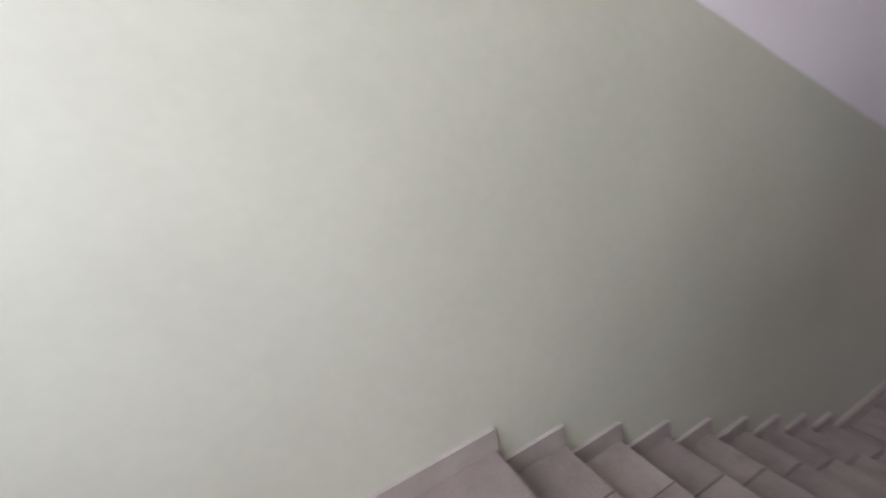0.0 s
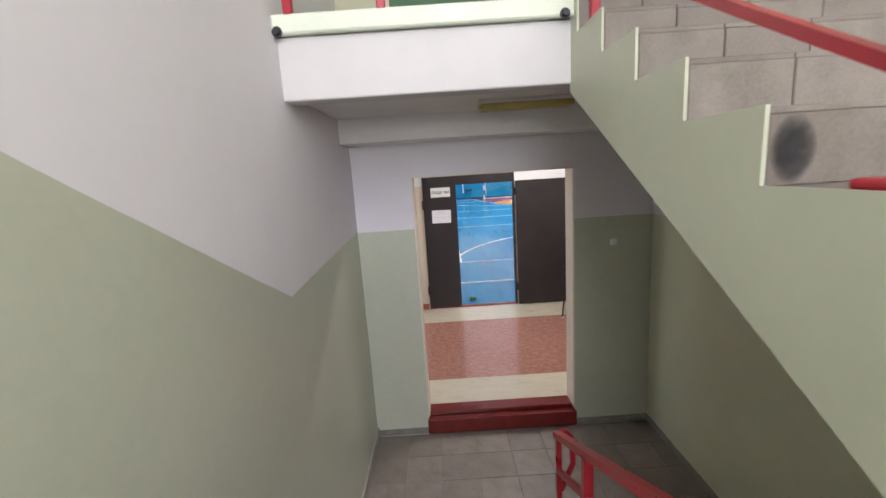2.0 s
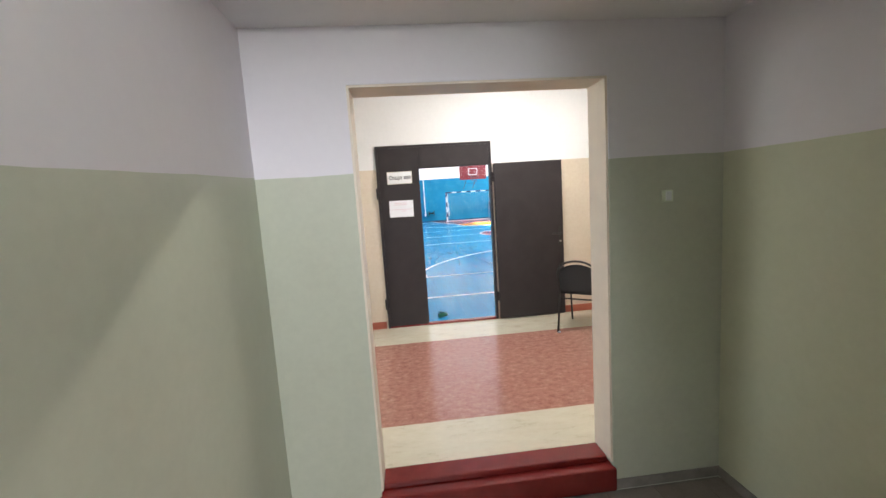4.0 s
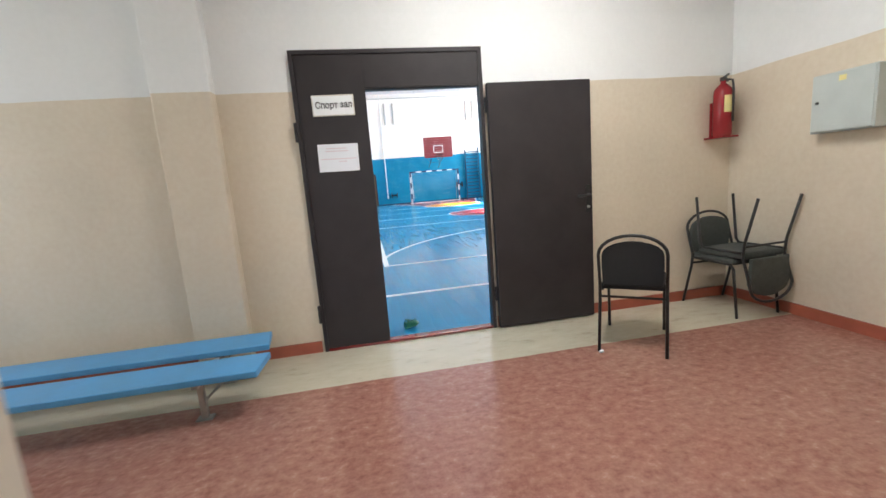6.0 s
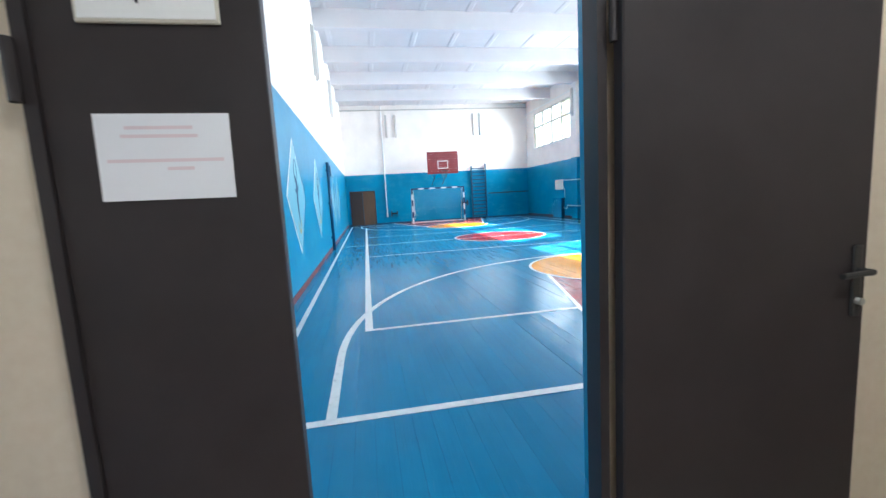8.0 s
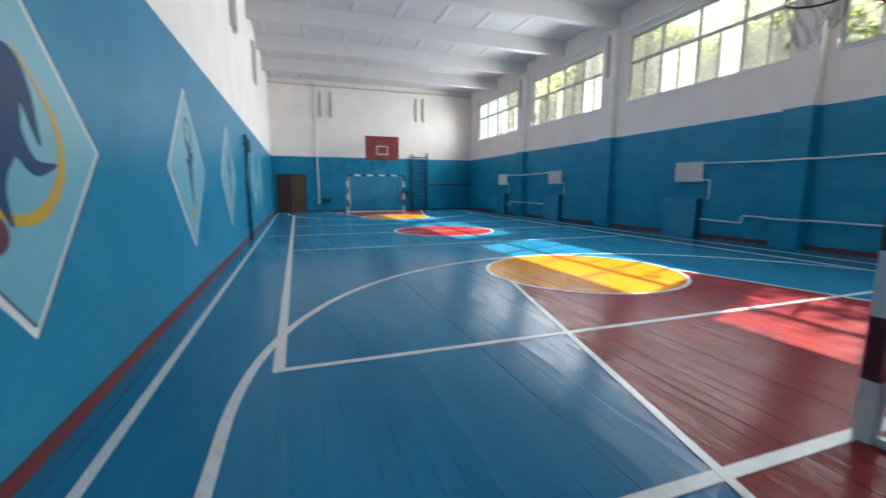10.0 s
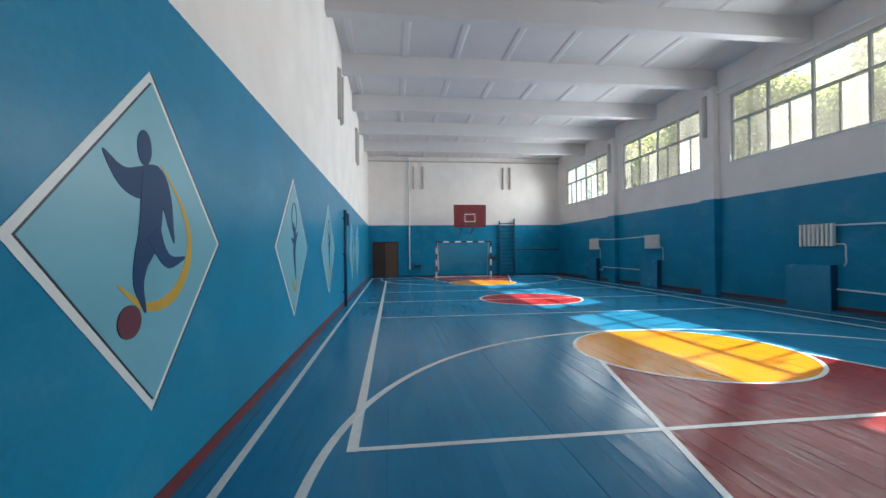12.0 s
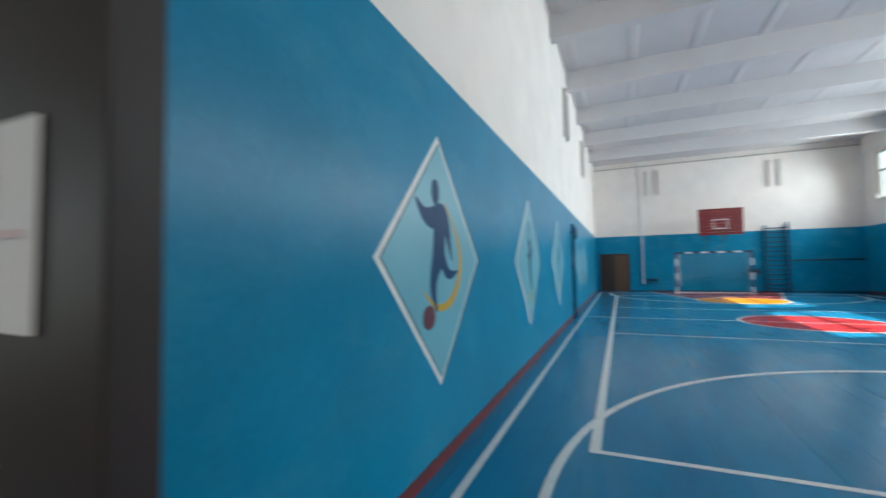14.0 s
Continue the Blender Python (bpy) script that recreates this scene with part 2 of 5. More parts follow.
gym_wall = two_tone("gym_wall_paint", BLUE, WHITE, lambda m, x, y: m.math("ADD", 3.05, 0.0), 0.31, 0.85, gym_extra, 0.09, 0.008, 0.07, 0.22)
gym_ceiling_mat = varied("gym_ceiling_whitewash", (0.66, 0.645, 0.655), 0.9, 0.04, 1.2)
gym_blue = varied("gym_blue_oil_paint", (0.03, 0.235, 0.40), 0.25, 0.1, 2.0)
dark_blue = varied("dark_blue_steel_paint", (0.010, 0.07, 0.14), 0.4, 0.15, 5.0)
gym_white = varied("white_pipe_paint", (0.80, 0.82, 0.82), 0.4, 0.06, 6.0)
rad_white = varied("radiator_white_enamel", (0.78, 0.77, 0.72), 0.4, 0.06, 6.0)
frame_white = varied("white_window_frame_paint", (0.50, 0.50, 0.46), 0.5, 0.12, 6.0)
lamp_grey = varied("grey_lamp_diffuser", (0.52, 0.50, 0.47), 0.5, 0.08, 5.0)
board_red = varied("backboard_red_paint", (0.18, 0.014, 0.02), 0.4, 0.15, 5.0, bump=0.2, fine=40)
steel_dark = varied("dark_steel", (0.035, 0.035, 0.04), 0.45, 0.2, 9.0, metal=0.3)
net_cord = varied("white_net_cord", (0.75, 0.76, 0.74), 0.8, 0.08, 30.0)
old_cord = varied("dirty_dark_net_cord", (0.14, 0.12, 0.11), 0.9, 0.2, 30.0)
goal_white = varied("goal_white_paint", (0.66, 0.70, 0.72), 0.4, 0.08, 9.0)
goal_red = varied("goal_dark_red_paint", (0.11, 0.012, 0.02), 0.35, 0.15, 9.0)
goal_navy = varied("goal_navy_paint", (0.025, 0.03, 0.09), 0.4, 0.15, 9.0)
goal_grey = varied("goal_grey_tube", (0.42, 0.46, 0.48), 0.4, 0.12, 12.0, metal=0.3)
brown_door = varied("brown_door_paint", (0.135, 0.068, 0.035), 0.4, 0.15, 3.0, stretch=(6, 6, 0.6))
dark_wood = varied("dark_door_wood", (0.05, 0.028, 0.02), 0.45, 0.2, 3.0, stretch=(6, 6, 0.6))
line_paint = varied("white_line_paint", (0.66, 0.69, 0.68), 0.3, 0.1, 14.0)
dia_blue = varied("light_blue_mural_paint", (0.17, 0.44, 0.54), 0.35, 0.06, 3.0)
dia_navy = varied("navy_mural_paint", (0.010, 0.055, 0.145), 0.45, 0.08, 5.0, spec=0.2)
dia_line = varied("dark_mural_line_paint", (0.02, 0.03, 0.05), 0.4, 0.1, 5.0)
dia_gold = varied("gold_mural_paint", (0.60, 0.36, 0.03), 0.4, 0.08, 5.0)
dia_maroon = varied("maroon_mural_paint", (0.13, 0.025, 0.04), 0.4, 0.08, 5.0)
dia_white = varied("white_mural_border", (0.80, 0.82, 0.80), 0.4, 0.06, 5.0)
green_cloth = varied("green_plastic", (0.012, 0.12, 0.07), 0.3, 0.25, 30.0)
board_green = varied("dark_green_door_paint", (0.05, 0.14, 0.06), 0.45, 0.1, 4.0)
lamp_yellow = varied("yellowed_lamp_cover", (0.42, 0.34, 0.10), 0.5, 0.12, 5.0)

# gym floor: painted boards, blue field, red keys, coloured circles
m = Mat("gym_floor_paint", 0.15, spec=0.12)
p, x, y, z = m.pos()
CX, CY = 4.65, 12.5
dx = m.math("ABSOLUTE", m.math("SUBTRACT", x, CX))
fy = m.math("SUBTRACT", CY, m.math("ABSOLUTE", m.math("SUBTRACT", y, CY)))
key = m.math("MULTIPLY", m.math("LESS_THAN", dx, m.math("SUBTRACT", 2.86, m.math("MULTIPLY", fy, 0.258))), m.math("LESS_THAN", fy, 5.7))


def disc(cy, r):
    dy = m.math("SUBTRACT", fy, cy)
    return m.math("LESS_THAN", m.math("ADD", m.math("MULTIPLY", dx, dx), m.math("MULTIPLY", dy, dy)), r * r)


oi = m.node("ShaderNodeObjectInfo")
vary = m.lerp(oi.outputs["Random"], 0.96, 1.04)
wear = m.noise(1.4, 6.0, 0.65, stretch=(1.0, 0.35, 1.0))
scr = m.noise(9.0, 5.0, 0.7, stretch=(6.0, 0.25, 1.0))
blue = m.ramp(wear, (0.3, (0.013, 0.162, 0.310)), (0.7, (0.024, 0.212, 0.380)))
redc = m.ramp(wear, (0.3, (0.20, 0.018, 0.022)), (0.7, (0.33, 0.040, 0.040)))
col = m.mix(key, blue, redc)
col = m.mix(disc(5.75, 1.5), col, (0.66, 0.265, 0.004))
col = m.mix(disc(12.5, 1.5), col, (0.42, 0.028, 0.03))
tc = m.node("ShaderNodeTexCoord")
sx = m.node("ShaderNodeSeparateXYZ")
m.nt.links.new(tc.outputs["Object"], sx.inputs[0])
side = m.math("MINIMUM", sx.outputs[0], m.math("SUBTRACT", 0.1195, sx.outputs[0]))
seam = m.math("MULTIPLY", m.math("LESS_THAN", side, m.lerp(key, 0.0015, 0.0022)), m.lerp(key, 0.16, 0.9))
seam = m.math("MULTIPLY", seam, m.math("GREATER_THAN", m.noise(1.7, 4.0, 0.6, stretch=(7.0, 0.5, 1.0)), 0.5))
col = m.mix(seam, col, (0.015, 0.01, 0.012))
hs = m.node("ShaderNodeHueSaturation", Value=vary, Color=col)
m.color(m.mix(m.ramp(scr, (0.62, (0, 0, 0)), (0.80, (0.22, 0.22, 0.22))), hs.outputs[0], (0.30, 0.33, 0.36)))
# polish worn off in streaks along the boards
polish = m.noise(2.2, 6.0, 0.68, stretch=(14.0, 0.55, 1.0))
gloss = m.ramp(polish, (0.40, (0.0, 0.0, 0.0)), (0.50, (0.35, 0.35, 0.35)), (0.62, (1.0, 1.0, 1.0)))
m.put(m.b.inputs["Specular IOR Level"], m.math("ADD", 0.02, m.math("MULTIPLY", gloss, m.lerp(key, 0.18, 0.2))))
m.rough(m.math("ADD", 0.045, m.math("ADD", m.math("MULTIPLY", scr, 0.10), m.math("MULTIPLY", m.math("SUBTRACT", 1.0, gloss), 0.14))))
across = m.math("SUBTRACT", m.math("DIVIDE", sx.outputs[0], 0.0598), 1.0)
cup = m.math("MULTIPLY", m.math("MINIMUM", m.math("MULTIPLY", across, across), 1.0), m.lerp(oi.outputs["Random"], -0.25, 0.45))
plank = m.noise(2.6, 3.0, 0.5, stretch=(7.5, 0.3, 1.0))
ripple = m.noise(3.0, 5.0, 0.65, stretch=(11.0, 0.9, 1.0))
relief = m.math("ADD", m.math("MULTIPLY", plank, m.lerp(key, 0.5, 1.0)), m.math("MULTIPLY", ripple, m.lerp(key, 0.10, 1.0)))
m.bump(m.math("ADD", m.math("MULTIPLY", cup, m.lerp(key, 0.3, 1.1)), m.math("ADD", relief, m.math("MULTIPLY", scr, m.lerp(key, 0.3, 0.7)))), 0.3, 0.012)
gym_floor_mat = m.m

# glass: clear, with a gloss that grows at grazing view
m = Mat("window_glass")
tr = m.node("ShaderNodeBsdfTransparent")
tr.inputs["Color"].default_value = (0.93, 0.96, 0.95, 1)
gl = m.node("ShaderNodeBsdfGlossy", Roughness=0.03)
mx = m.node("ShaderNodeMixShader")
mx.inputs[0].default_value = 0.06
for a, b in ((tr.outputs[0], mx.inputs[1]), (gl.outputs[0], mx.inputs[2]), (mx.outputs[0], m.nt.nodes["Material Output"].inputs[0])):
    m.nt.links.new(a, b)
glass = m.m
# limed glass: diffuses part of the light
m = Mat("hazy_window_glass")
tr = m.node("ShaderNodeBsdfTransparent")
tl = m.node("ShaderNodeBsdfTranslucent")
tl.inputs["Color"].default_value = (0.95, 0.95, 0.92, 1)
mx = m.node("ShaderNodeMixShader")
oi = m.node("ShaderNodeObjectInfo")
fac = m.math("ADD", m.math("MULTIPLY", m.math("POWER", oi.outputs["Random"], 2.0), 0.20), m.math("MULTIPLY", m.noise(1.3, 4.0, 0.6, stretch=(1, 2.0, 0.5)), 0.10))
for a, b in ((fac, mx.inputs[0]), (tr.outputs[0], mx.inputs[1]), (tl.outputs[0], mx.inputs[2]), (mx.outputs[0], m.nt.nodes["Material Output"].inputs[0])):
    m.nt.links.new(a, b)
hazy = m.m

# glow for the assumed corridor ceiling lamp, which is out of view
m = Mat("added_tube_glow")
m.color((0.9, 0.9, 0.86))
m.b.inputs["Emission Color"].default_value = (1.0, 0.95, 0.88, 1)
m.b.inputs["Emission Strength"].default_value = 4.5
lamp_glow = m.m

# outdoors
grass = varied("grass_ground", (0.07, 0.11, 0.035), 0.95, 0.4, 0.8, bump=0.4, fine=8)
bark = varied("tree_bark", (0.12, 0.09, 0.065), 0.9, 0.3, 9.0, bump=0.5, fine=30, stretch=(3, 3, 0.4))
m = Mat("tree_leaves", 0.55)
g = m.node("ShaderNodeNewGeometry")
m.color(m.ramp(g.outputs["Random Per Island"], (0.0, (0.10, 0.13, 0.03)), (0.5, (0.15, 0.19, 0.05)), (1.0, (0.22, 0.25, 0.08))))
tl = m.node("ShaderNodeBsdfTranslucent")
tl.inputs["Color"].default_value = (0.62, 0.70, 0.26, 1)
mx = m.node("ShaderNodeMixShader")
mx.inputs[0].default_value = 0.5
for a, b in ((m.b.outputs[0], mx.inputs[1]), (tl.outputs[0], mx.inputs[2]), (mx.outputs[0], m.nt.nodes["Material Output"].inputs[0])):
    m.nt.links.new(a, b)
leaf_mat = m.m


# ---- building helpers ----
def link_mesh(name, bm, material, parent=None, smooth=False):
    me = bpy.data.meshes.new(name)
    bmesh.ops.recalc_face_normals(bm, faces=bm.faces)
    bm.to_mesh(me)
    bm.free()
    me.materials.append(material)
    if smooth:
        for poly in me.polygons:
            poly.use_smooth = True
    ob = new(name, me)
    if parent:
        ob.parent = parent
    return ob


def part(name, bm, material, parent, label="", smooth=False):
    return tagged(link_mesh(name, bm, material, parent, smooth), label)


def setting(name, bm, material, label, category=""):
    return tagged(link_mesh(name, bm, material), label, category or name.split("_")[0], kind="structure")


def thing(name, label, category, m=None, group=""):
    ob = new(name)
    ob.empty_display_size = 0.1
    if m is not None:
        ob.matrix_basis = m
    return tagged(ob, label, category, group)


def box(bm, x0, x1, y0, y1, z0, z1, bevel=0.0, seg=1):
    made = bmesh.ops.create_cube(bm, size=1.0)
    vs = made["verts"]
    for v in vs:
        v.co = Vector((x0 + (v.co.x + 0.5) * (x1 - x0), y0 + (v.co.y + 0.5) * (y1 - y0), z0 + (v.co.z + 0.5) * (z1 - z0)))
    if bevel:
        es = list({e for v in vs for e in v.link_edges})
        bmesh.ops.bevel(bm, geom=es, offset=bevel, segments=seg, affect="EDGES", profile=0.5)
    return bm


def B(*args, **kw):
    return box(bmesh.new(), *args, **kw)


def tube(bm, a, b, r, n=10, r2=None):
    a, b = Vector(a), Vector(b)
    d = b - a
    mat = Matrix.Translation((a + b) / 2) @ d.to_track_quat("Z", "Y").to_matrix().to_4x4()
    bmesh.ops.create_cone(bm, cap_ends=True, segments=n, radius1=r, radius2=r if r2 is None else r2, depth=d.length, matrix=mat)
    return bm


def T(*args, **kw):
    return tube(bmesh.new(), *args, **kw)


def bar(bm, a, b, w, h=None):
    """A square bar from a to b."""
    a, b, h = Vector(a), Vector(b), h or w
    d = b - a
    mat = Matrix.Translation((a + b) / 2) @ d.to_track_quat("Z", "Y").to_matrix().to_4x4() @ Matrix.Diagonal((w, h, d.length, 1))
    bmesh.ops.create_cube(bm, size=1.0, matrix=mat)
    return bm


def sweep(bm, pts, r, n=8, closed=False):
    """A round tube along a line of points."""
    pts = [Vector(p) for p in pts]
    rings = []
    count = len(pts)
    side = None
    for i, p in enumerate(pts):
        nxt = pts[(i + 1) % count] if closed or i + 1 < count else p
        prv = pts[i - 1] if closed or i > 0 else p
        d = (nxt - prv).normalized()
        if side is None:
            side = d.orthogonal().normalized()
        side = (side - d * side.dot(d)).normalized()
        up = d.cross(side)
        rings.append([bm.verts.new(p + r * (math.cos(a) * side + math.sin(a) * up)) for a in (2 * math.pi * k / n for k in range(n))])
    last = count if closed else count - 1
    for i in range(last):
        q = rings[(i + 1) % count]
        for k in range(n):
            bm.faces.new((rings[i][k], rings[i][(k + 1) % n], q[(k + 1) % n], q[k]))
    if not closed:
        bm.faces.new(rings[0][::-1])
        bm.faces.new(rings[-1])
    return bm


def prism(bm, outline, axis, lo, hi):
    """An outline of (u, v) pairs extruded along an axis: 'x' takes (y, z), 'y' takes (x, z), 'z' takes (x, y)."""
    def at(u, v, w):
        return {"x": (w, u, v), "y": (u, w, v), "z": (u, v, w)}[axis]
    a = [bm.verts.new(at(u, v, lo)) for u, v in outline]
    b = [bm.verts.new(at(u, v, hi)) for u, v in outline]
    bm.faces.new(a)
    bm.faces.new(b[::-1])
    n = len(a)
    for i in range(n):
        bm.faces.new((a[i], b[i], b[(i + 1) % n], a[(i + 1) % n]))
    return bm


def ribbon(bm, inner, outer, z0, z1):
    """A flat band between two lines of (x, y)."""
    rows = [[bm.verts.new((*p, z)) for p, z in ((i, z1), (o, z1), (o, z0), (i, z0))] for i, o in zip(inner, outer)]
    for r, s in zip(rows, rows[1:]):
        for k in range(4):
            bm.faces.new((r[k], r[(k + 1) % 4], s[(k + 1) % 4], s[k]))
    return bm


# ---- stairwell ----
SX0, SX1 = -0.98, 1.56
MID_Z, UP_Z, LAND_Z = 1.208, 3.0, -0.17
LOW_RISE, LOW_RUN, LOW_Y = 0.1531, 0.283, -7.43
UP_RISE, UP_RUN, UP_Y = 0.1629, 0.29, -7.50
STR_X = 0.42

setting("wall_stair_left", B(SX0 - 0.25, SX0, -9.4, -3.1, -0.4, 6.2), stair_wall, "stairwell wall, green oil paint below lilac whitewash")
setting("wall_stair_right", B(SX1, SX1 + 0.25, -9.4, -3.1, -0.4, 6.2), stair_right_wall, "stairwell side wall painted pale green")
bm = B(SX0, -0.9, -9.65, -9.4, -0.4, 6.2)
box(bm, 1.4, SX1, -9.65, -9.4, -0.4, 6.2)
box(bm, -0.9, 1.4, -9.65, -9.4, -0.4, 2.05)
box(bm, -0.9, 1.4, -9.65, -9.4, 5.45, 6.2)
setting("wall_stair_window", bm, stair_far_wall, "stairwell outer wall with a window opening")
setting("ceiling_stairwell", B(SX0 - 0.25, SX1 + 0.25, -9.65, -2.8, 6.2, 6.4), stair_ceiling, "whitewashed stairwell ceiling")
# doorway wall between the stairwell and the corridor
DX0, DX1, DZ = -0.49, 0.885, 2.22
bm = B(SX0 - 0.25, DX0, -3.1, -2.9, -0.4, 2.96)
box(bm, DX1, SX1 + 0.25, -3.1, -2.9, -0.4, 2.96)
box(bm, DX0, DX1, -3.1, -2.9, DZ, 2.96)
setting("wall_upper_landing", B(SX0 - 0.25, SX1 + 0.25, -3.1, -2.9, 2.96, 6.2), upper_wall, "upper landing wall painted pale yellow-green")
setting("wall_doorway", bm, stair_far_wall, "doorway wall, green oil paint below lilac whitewash")
bm = B(DX0, DX0 + 0.012, -3.092, -2.885, 0.0, DZ - 0.012)
box(bm, DX1 - 0.012, DX1, -3.092, -2.885, 0.0, DZ - 0.012)
box(bm, DX0, DX1, -3.092, -2.885, DZ - 0.012, DZ)
setting("trim_doorway", bm, jamb_paint, "cream-painted plaster reveal of the doorway")
# red painted threshold step
door_step = thing("doorway_step", "dark red painted concrete step in the doorway", "step")
part("riser_block", B(DX0 - 0.012, DX1 + 0.012, -3.125, -2.90, LAND_Z, -0.025, bevel=0.012, seg=2), red_paint, door_step)
part("sill", B(DX0 + 0.012, DX1 - 0.012, -3.05, -2.90, -0.025, 0.012, bevel=0.01, seg=2), red_paint, door_step)
# ground landing slab
setting("floor_landing", B(SX0, SX1, -9.4, -3.1, -0.42, LAND_Z - 0.012), grout, "cement bed of the ground landing")
# dark painted skirting on the landing
bm = B(SX0 + 0.016, DX0 - 0.012, -3.108, -3.1, LAND_Z, LAND_Z + 0.06)
box(bm, DX1 + 0.012, SX1, -3.108, -3.1, LAND_Z, LAND_Z + 0.06)
box(bm, SX1 - 0.008, SX1, -5.4, -3.108, LAND_Z, LAND_Z + 0.06)
setting("baseboard_landing", bm, grout, "grey cement skirting of the landing")
# beam and slab of the upper landing
setting("ceiling_upper_landing", B(SX0, SX1, -4.40, -3.1, 2.68, 2.96), stair_ceiling, "whitewashed underside of the upper landing")
setting("beam_landing", B(SX0, STR_X, -4.52, -4.38, 2.635, 2.925, bevel=0.006), beam_white, "white-painted edge beam of the upper landing", "beam")
setting("beam_doorway", B(SX0, SX1, -3.42, -3.1, 2.50, 2.68), stair_ceiling, "whitewashed beam over the doorway wall", "beam")
setting("floor_upper_landing", B(SX0, SX1, -4.55, -3.1, 2.96, UP_Z), ledge_paint, "upper landing floor with a pale green painted edge")
setting("trim_landing_edge", B(SX0, STR_X + 0.02, -4.565, -4.52, 2.925, UP_Z + 0.012, bevel=0.008), ledge_paint, "pale green painted ledge of the upper landing")
door_green = thing("green_door", "dark green painted double door on the upper landing", "door")
part("leaf", B(-0.55, 0.09, -3.14, -3.1, UP_Z, UP_Z + 2.1, bevel=0.004), board_green, door_green)
part("leaf", B(0.096, 0.74, -3.14, -3.1, UP_Z, UP_Z + 2.1, bevel=0.004), board_green, door_green)
bm = B(-0.63, -0.55, -3.16, -3.1, UP_Z, UP_Z + 2.18)
box(bm, 0.74, 0.82, -3.16, -3.1, UP_Z, UP_Z + 2.18)
part("door_frame", bm, jamb_paint, door_green)
# mid landing
setting("floor_mid_landing", B(SX0, SX1, -9.4, LOW_Y, MID_Z - 0.2, MID_Z - 0.012), grout, "concrete mid landing")
# stair window behind
win = tagged(new("window_stair"), "large white-framed stairwell window", "window", kind="structure")
bm = B(-0.9, -0.82, -9.6, -9.45, 2.05, 5.45)
box(bm, -0.82, 1.32, -9.6, -9.45, 2.05, 2.13)
box(bm, -0.82, 1.32, -9.6, -9.45, 5.37, 5.45)
box(bm, 0.21, 0.29, -9.6, -9.45, 2.13, 5.37)
box(bm, 1.32, 1.4, -9.6, -9.45, 2.05, 5.45)
part("window_frame", bm, frame_white, win)
pane = part("pane", B(-0.82, 1.32, -9.54, -9.535, 2.13, 5.37), glass, win)
pane.visible_shadow = False


def flight(name, x0, x1, y0, z0, rise, run, count, down, label):
    """A concrete flight as one stepped solid. down: descending along +y from (y0, z0), else ascending."""
    pts = []
    y, z = y0, z0
    if down:
        pts.append((y0, z0 - 0.014))
        for k in range(count):
            z -= rise
            pts.append((y0 + k * run, z - 0.014))
            pts.append((y0 + (k + 1) * run, z - 0.014))
        pts = pts[:-1]
        pts.append((y0 + (count - 1) * run, z - 0.25))
        pts.append((y0, z0 - 0.014 - 0.35))
    else:
        pts.append((y0, z0 - 0.014))
        for k in range(count):
            z += rise
            pts.append((y0 + k * run, z - 0.014))
            pts.append((y0 + (k + 1) * run, z - 0.014))
        pts = pts[:-1]
        yt = y0 + (count - 1) * run
        pts.append((yt, z - 0.36))
        pts.append((y0 + 0.08, z0 - 0.20))
    bm = bmesh.new()
    prism(bm, pts, "x", x0, x1)
    return setting(name, bm, grout, label, "stairs")


lower = flight("stairs_lower", SX0, STR_X - 0.06, LOW_Y, MID_Z, LOW_RISE, LOW_RUN, 9, True, "lower flight of tiled concrete steps")
upper = flight("stairs_upper", STR_X + 0.005, SX1, UP_Y, MID_Z, UP_RISE, UP_RUN, 11, False, "upper flight of tiled concrete steps")


def string_face(name, x0, x1, y0, z0, rise, run, count, label):
    """The painted stepped side of the rising flight, a few millimetres proud of the tiles."""
    pts = []
    z = z0
    pts.append((y0 - 0.01, z0 - 0.3))
    pts.append((y0 - 0.01, z0 + 0.0))
    for k in range(count):
        z += rise
        pts.append((y0 - 0.008 + k * run, z + 0.004))
        pts.append((y0 - 0.008 + (k + 1) * run, z + 0.004))
    pts = pts[:-1]
    pts.append((-4.5, z + 0.004))
    pts.append((-4.5, 2.60))
    bm = bmesh.new()
    prism(bm, pts, "x", x0, x1)
    return setting(name, bm, string_paint, label, "stair string")


string_face("trim_stair_string", STR_X - 0.005, STR_X + 0.005, UP_Y, MID_Z, UP_RISE, UP_RUN, 11, "pale green painted stepped side of the upper flight")

string_face("trim_wall_string", SX1 - 0.016, SX1, UP_Y - 0.016, MID_Z + 0.006, UP_RISE, UP_RUN, 11, "pale green painted stepped skirting along the stair wall")

# tiled stepped skirting along the wall of the lower flight
pts = [(-9.4, MID_Z - 0.05), (-9.4, MID_Z + 0.085), (LOW_Y + 0.012, MID_Z + 0.085)]
for k in range(9):
    zk = MID_Z - LOW_RISE * (k + 1) + 0.085
    pts.append((LOW_Y + k * LOW_RUN + 0.012, zk))
    pts.append((LOW_Y + (k + 1) * LOW_RUN + 0.012 if k < 8 else -3.1, zk))
pts += [(-3.1, LAND_Z - 0.05), (LOW_Y + 8 * LOW_RUN, LAND_Z - 0.05)]
bm = bmesh.new()
prism(bm, pts, "x", SX0, SX0 + 0.016)
setting("baseboard_stairs", bm, skirt_tile, "worn tiled skirting stepping down along the stair wall")

# ceiling lamp under the landing
lamp = thing("ceiling_lamp", "unlit fluorescent lamp with a yellowed cover", "lamp")
part("housing", B(0.02, 0.64, -3.93, -3.79, 2.655, 2.682, bevel=0.006), beam_white, lamp)
part("cover", B(0.03, 0.63, -3.92, -3.80, 2.615, 2.655, bevel=0.012, seg=2), lamp_yellow, lamp)

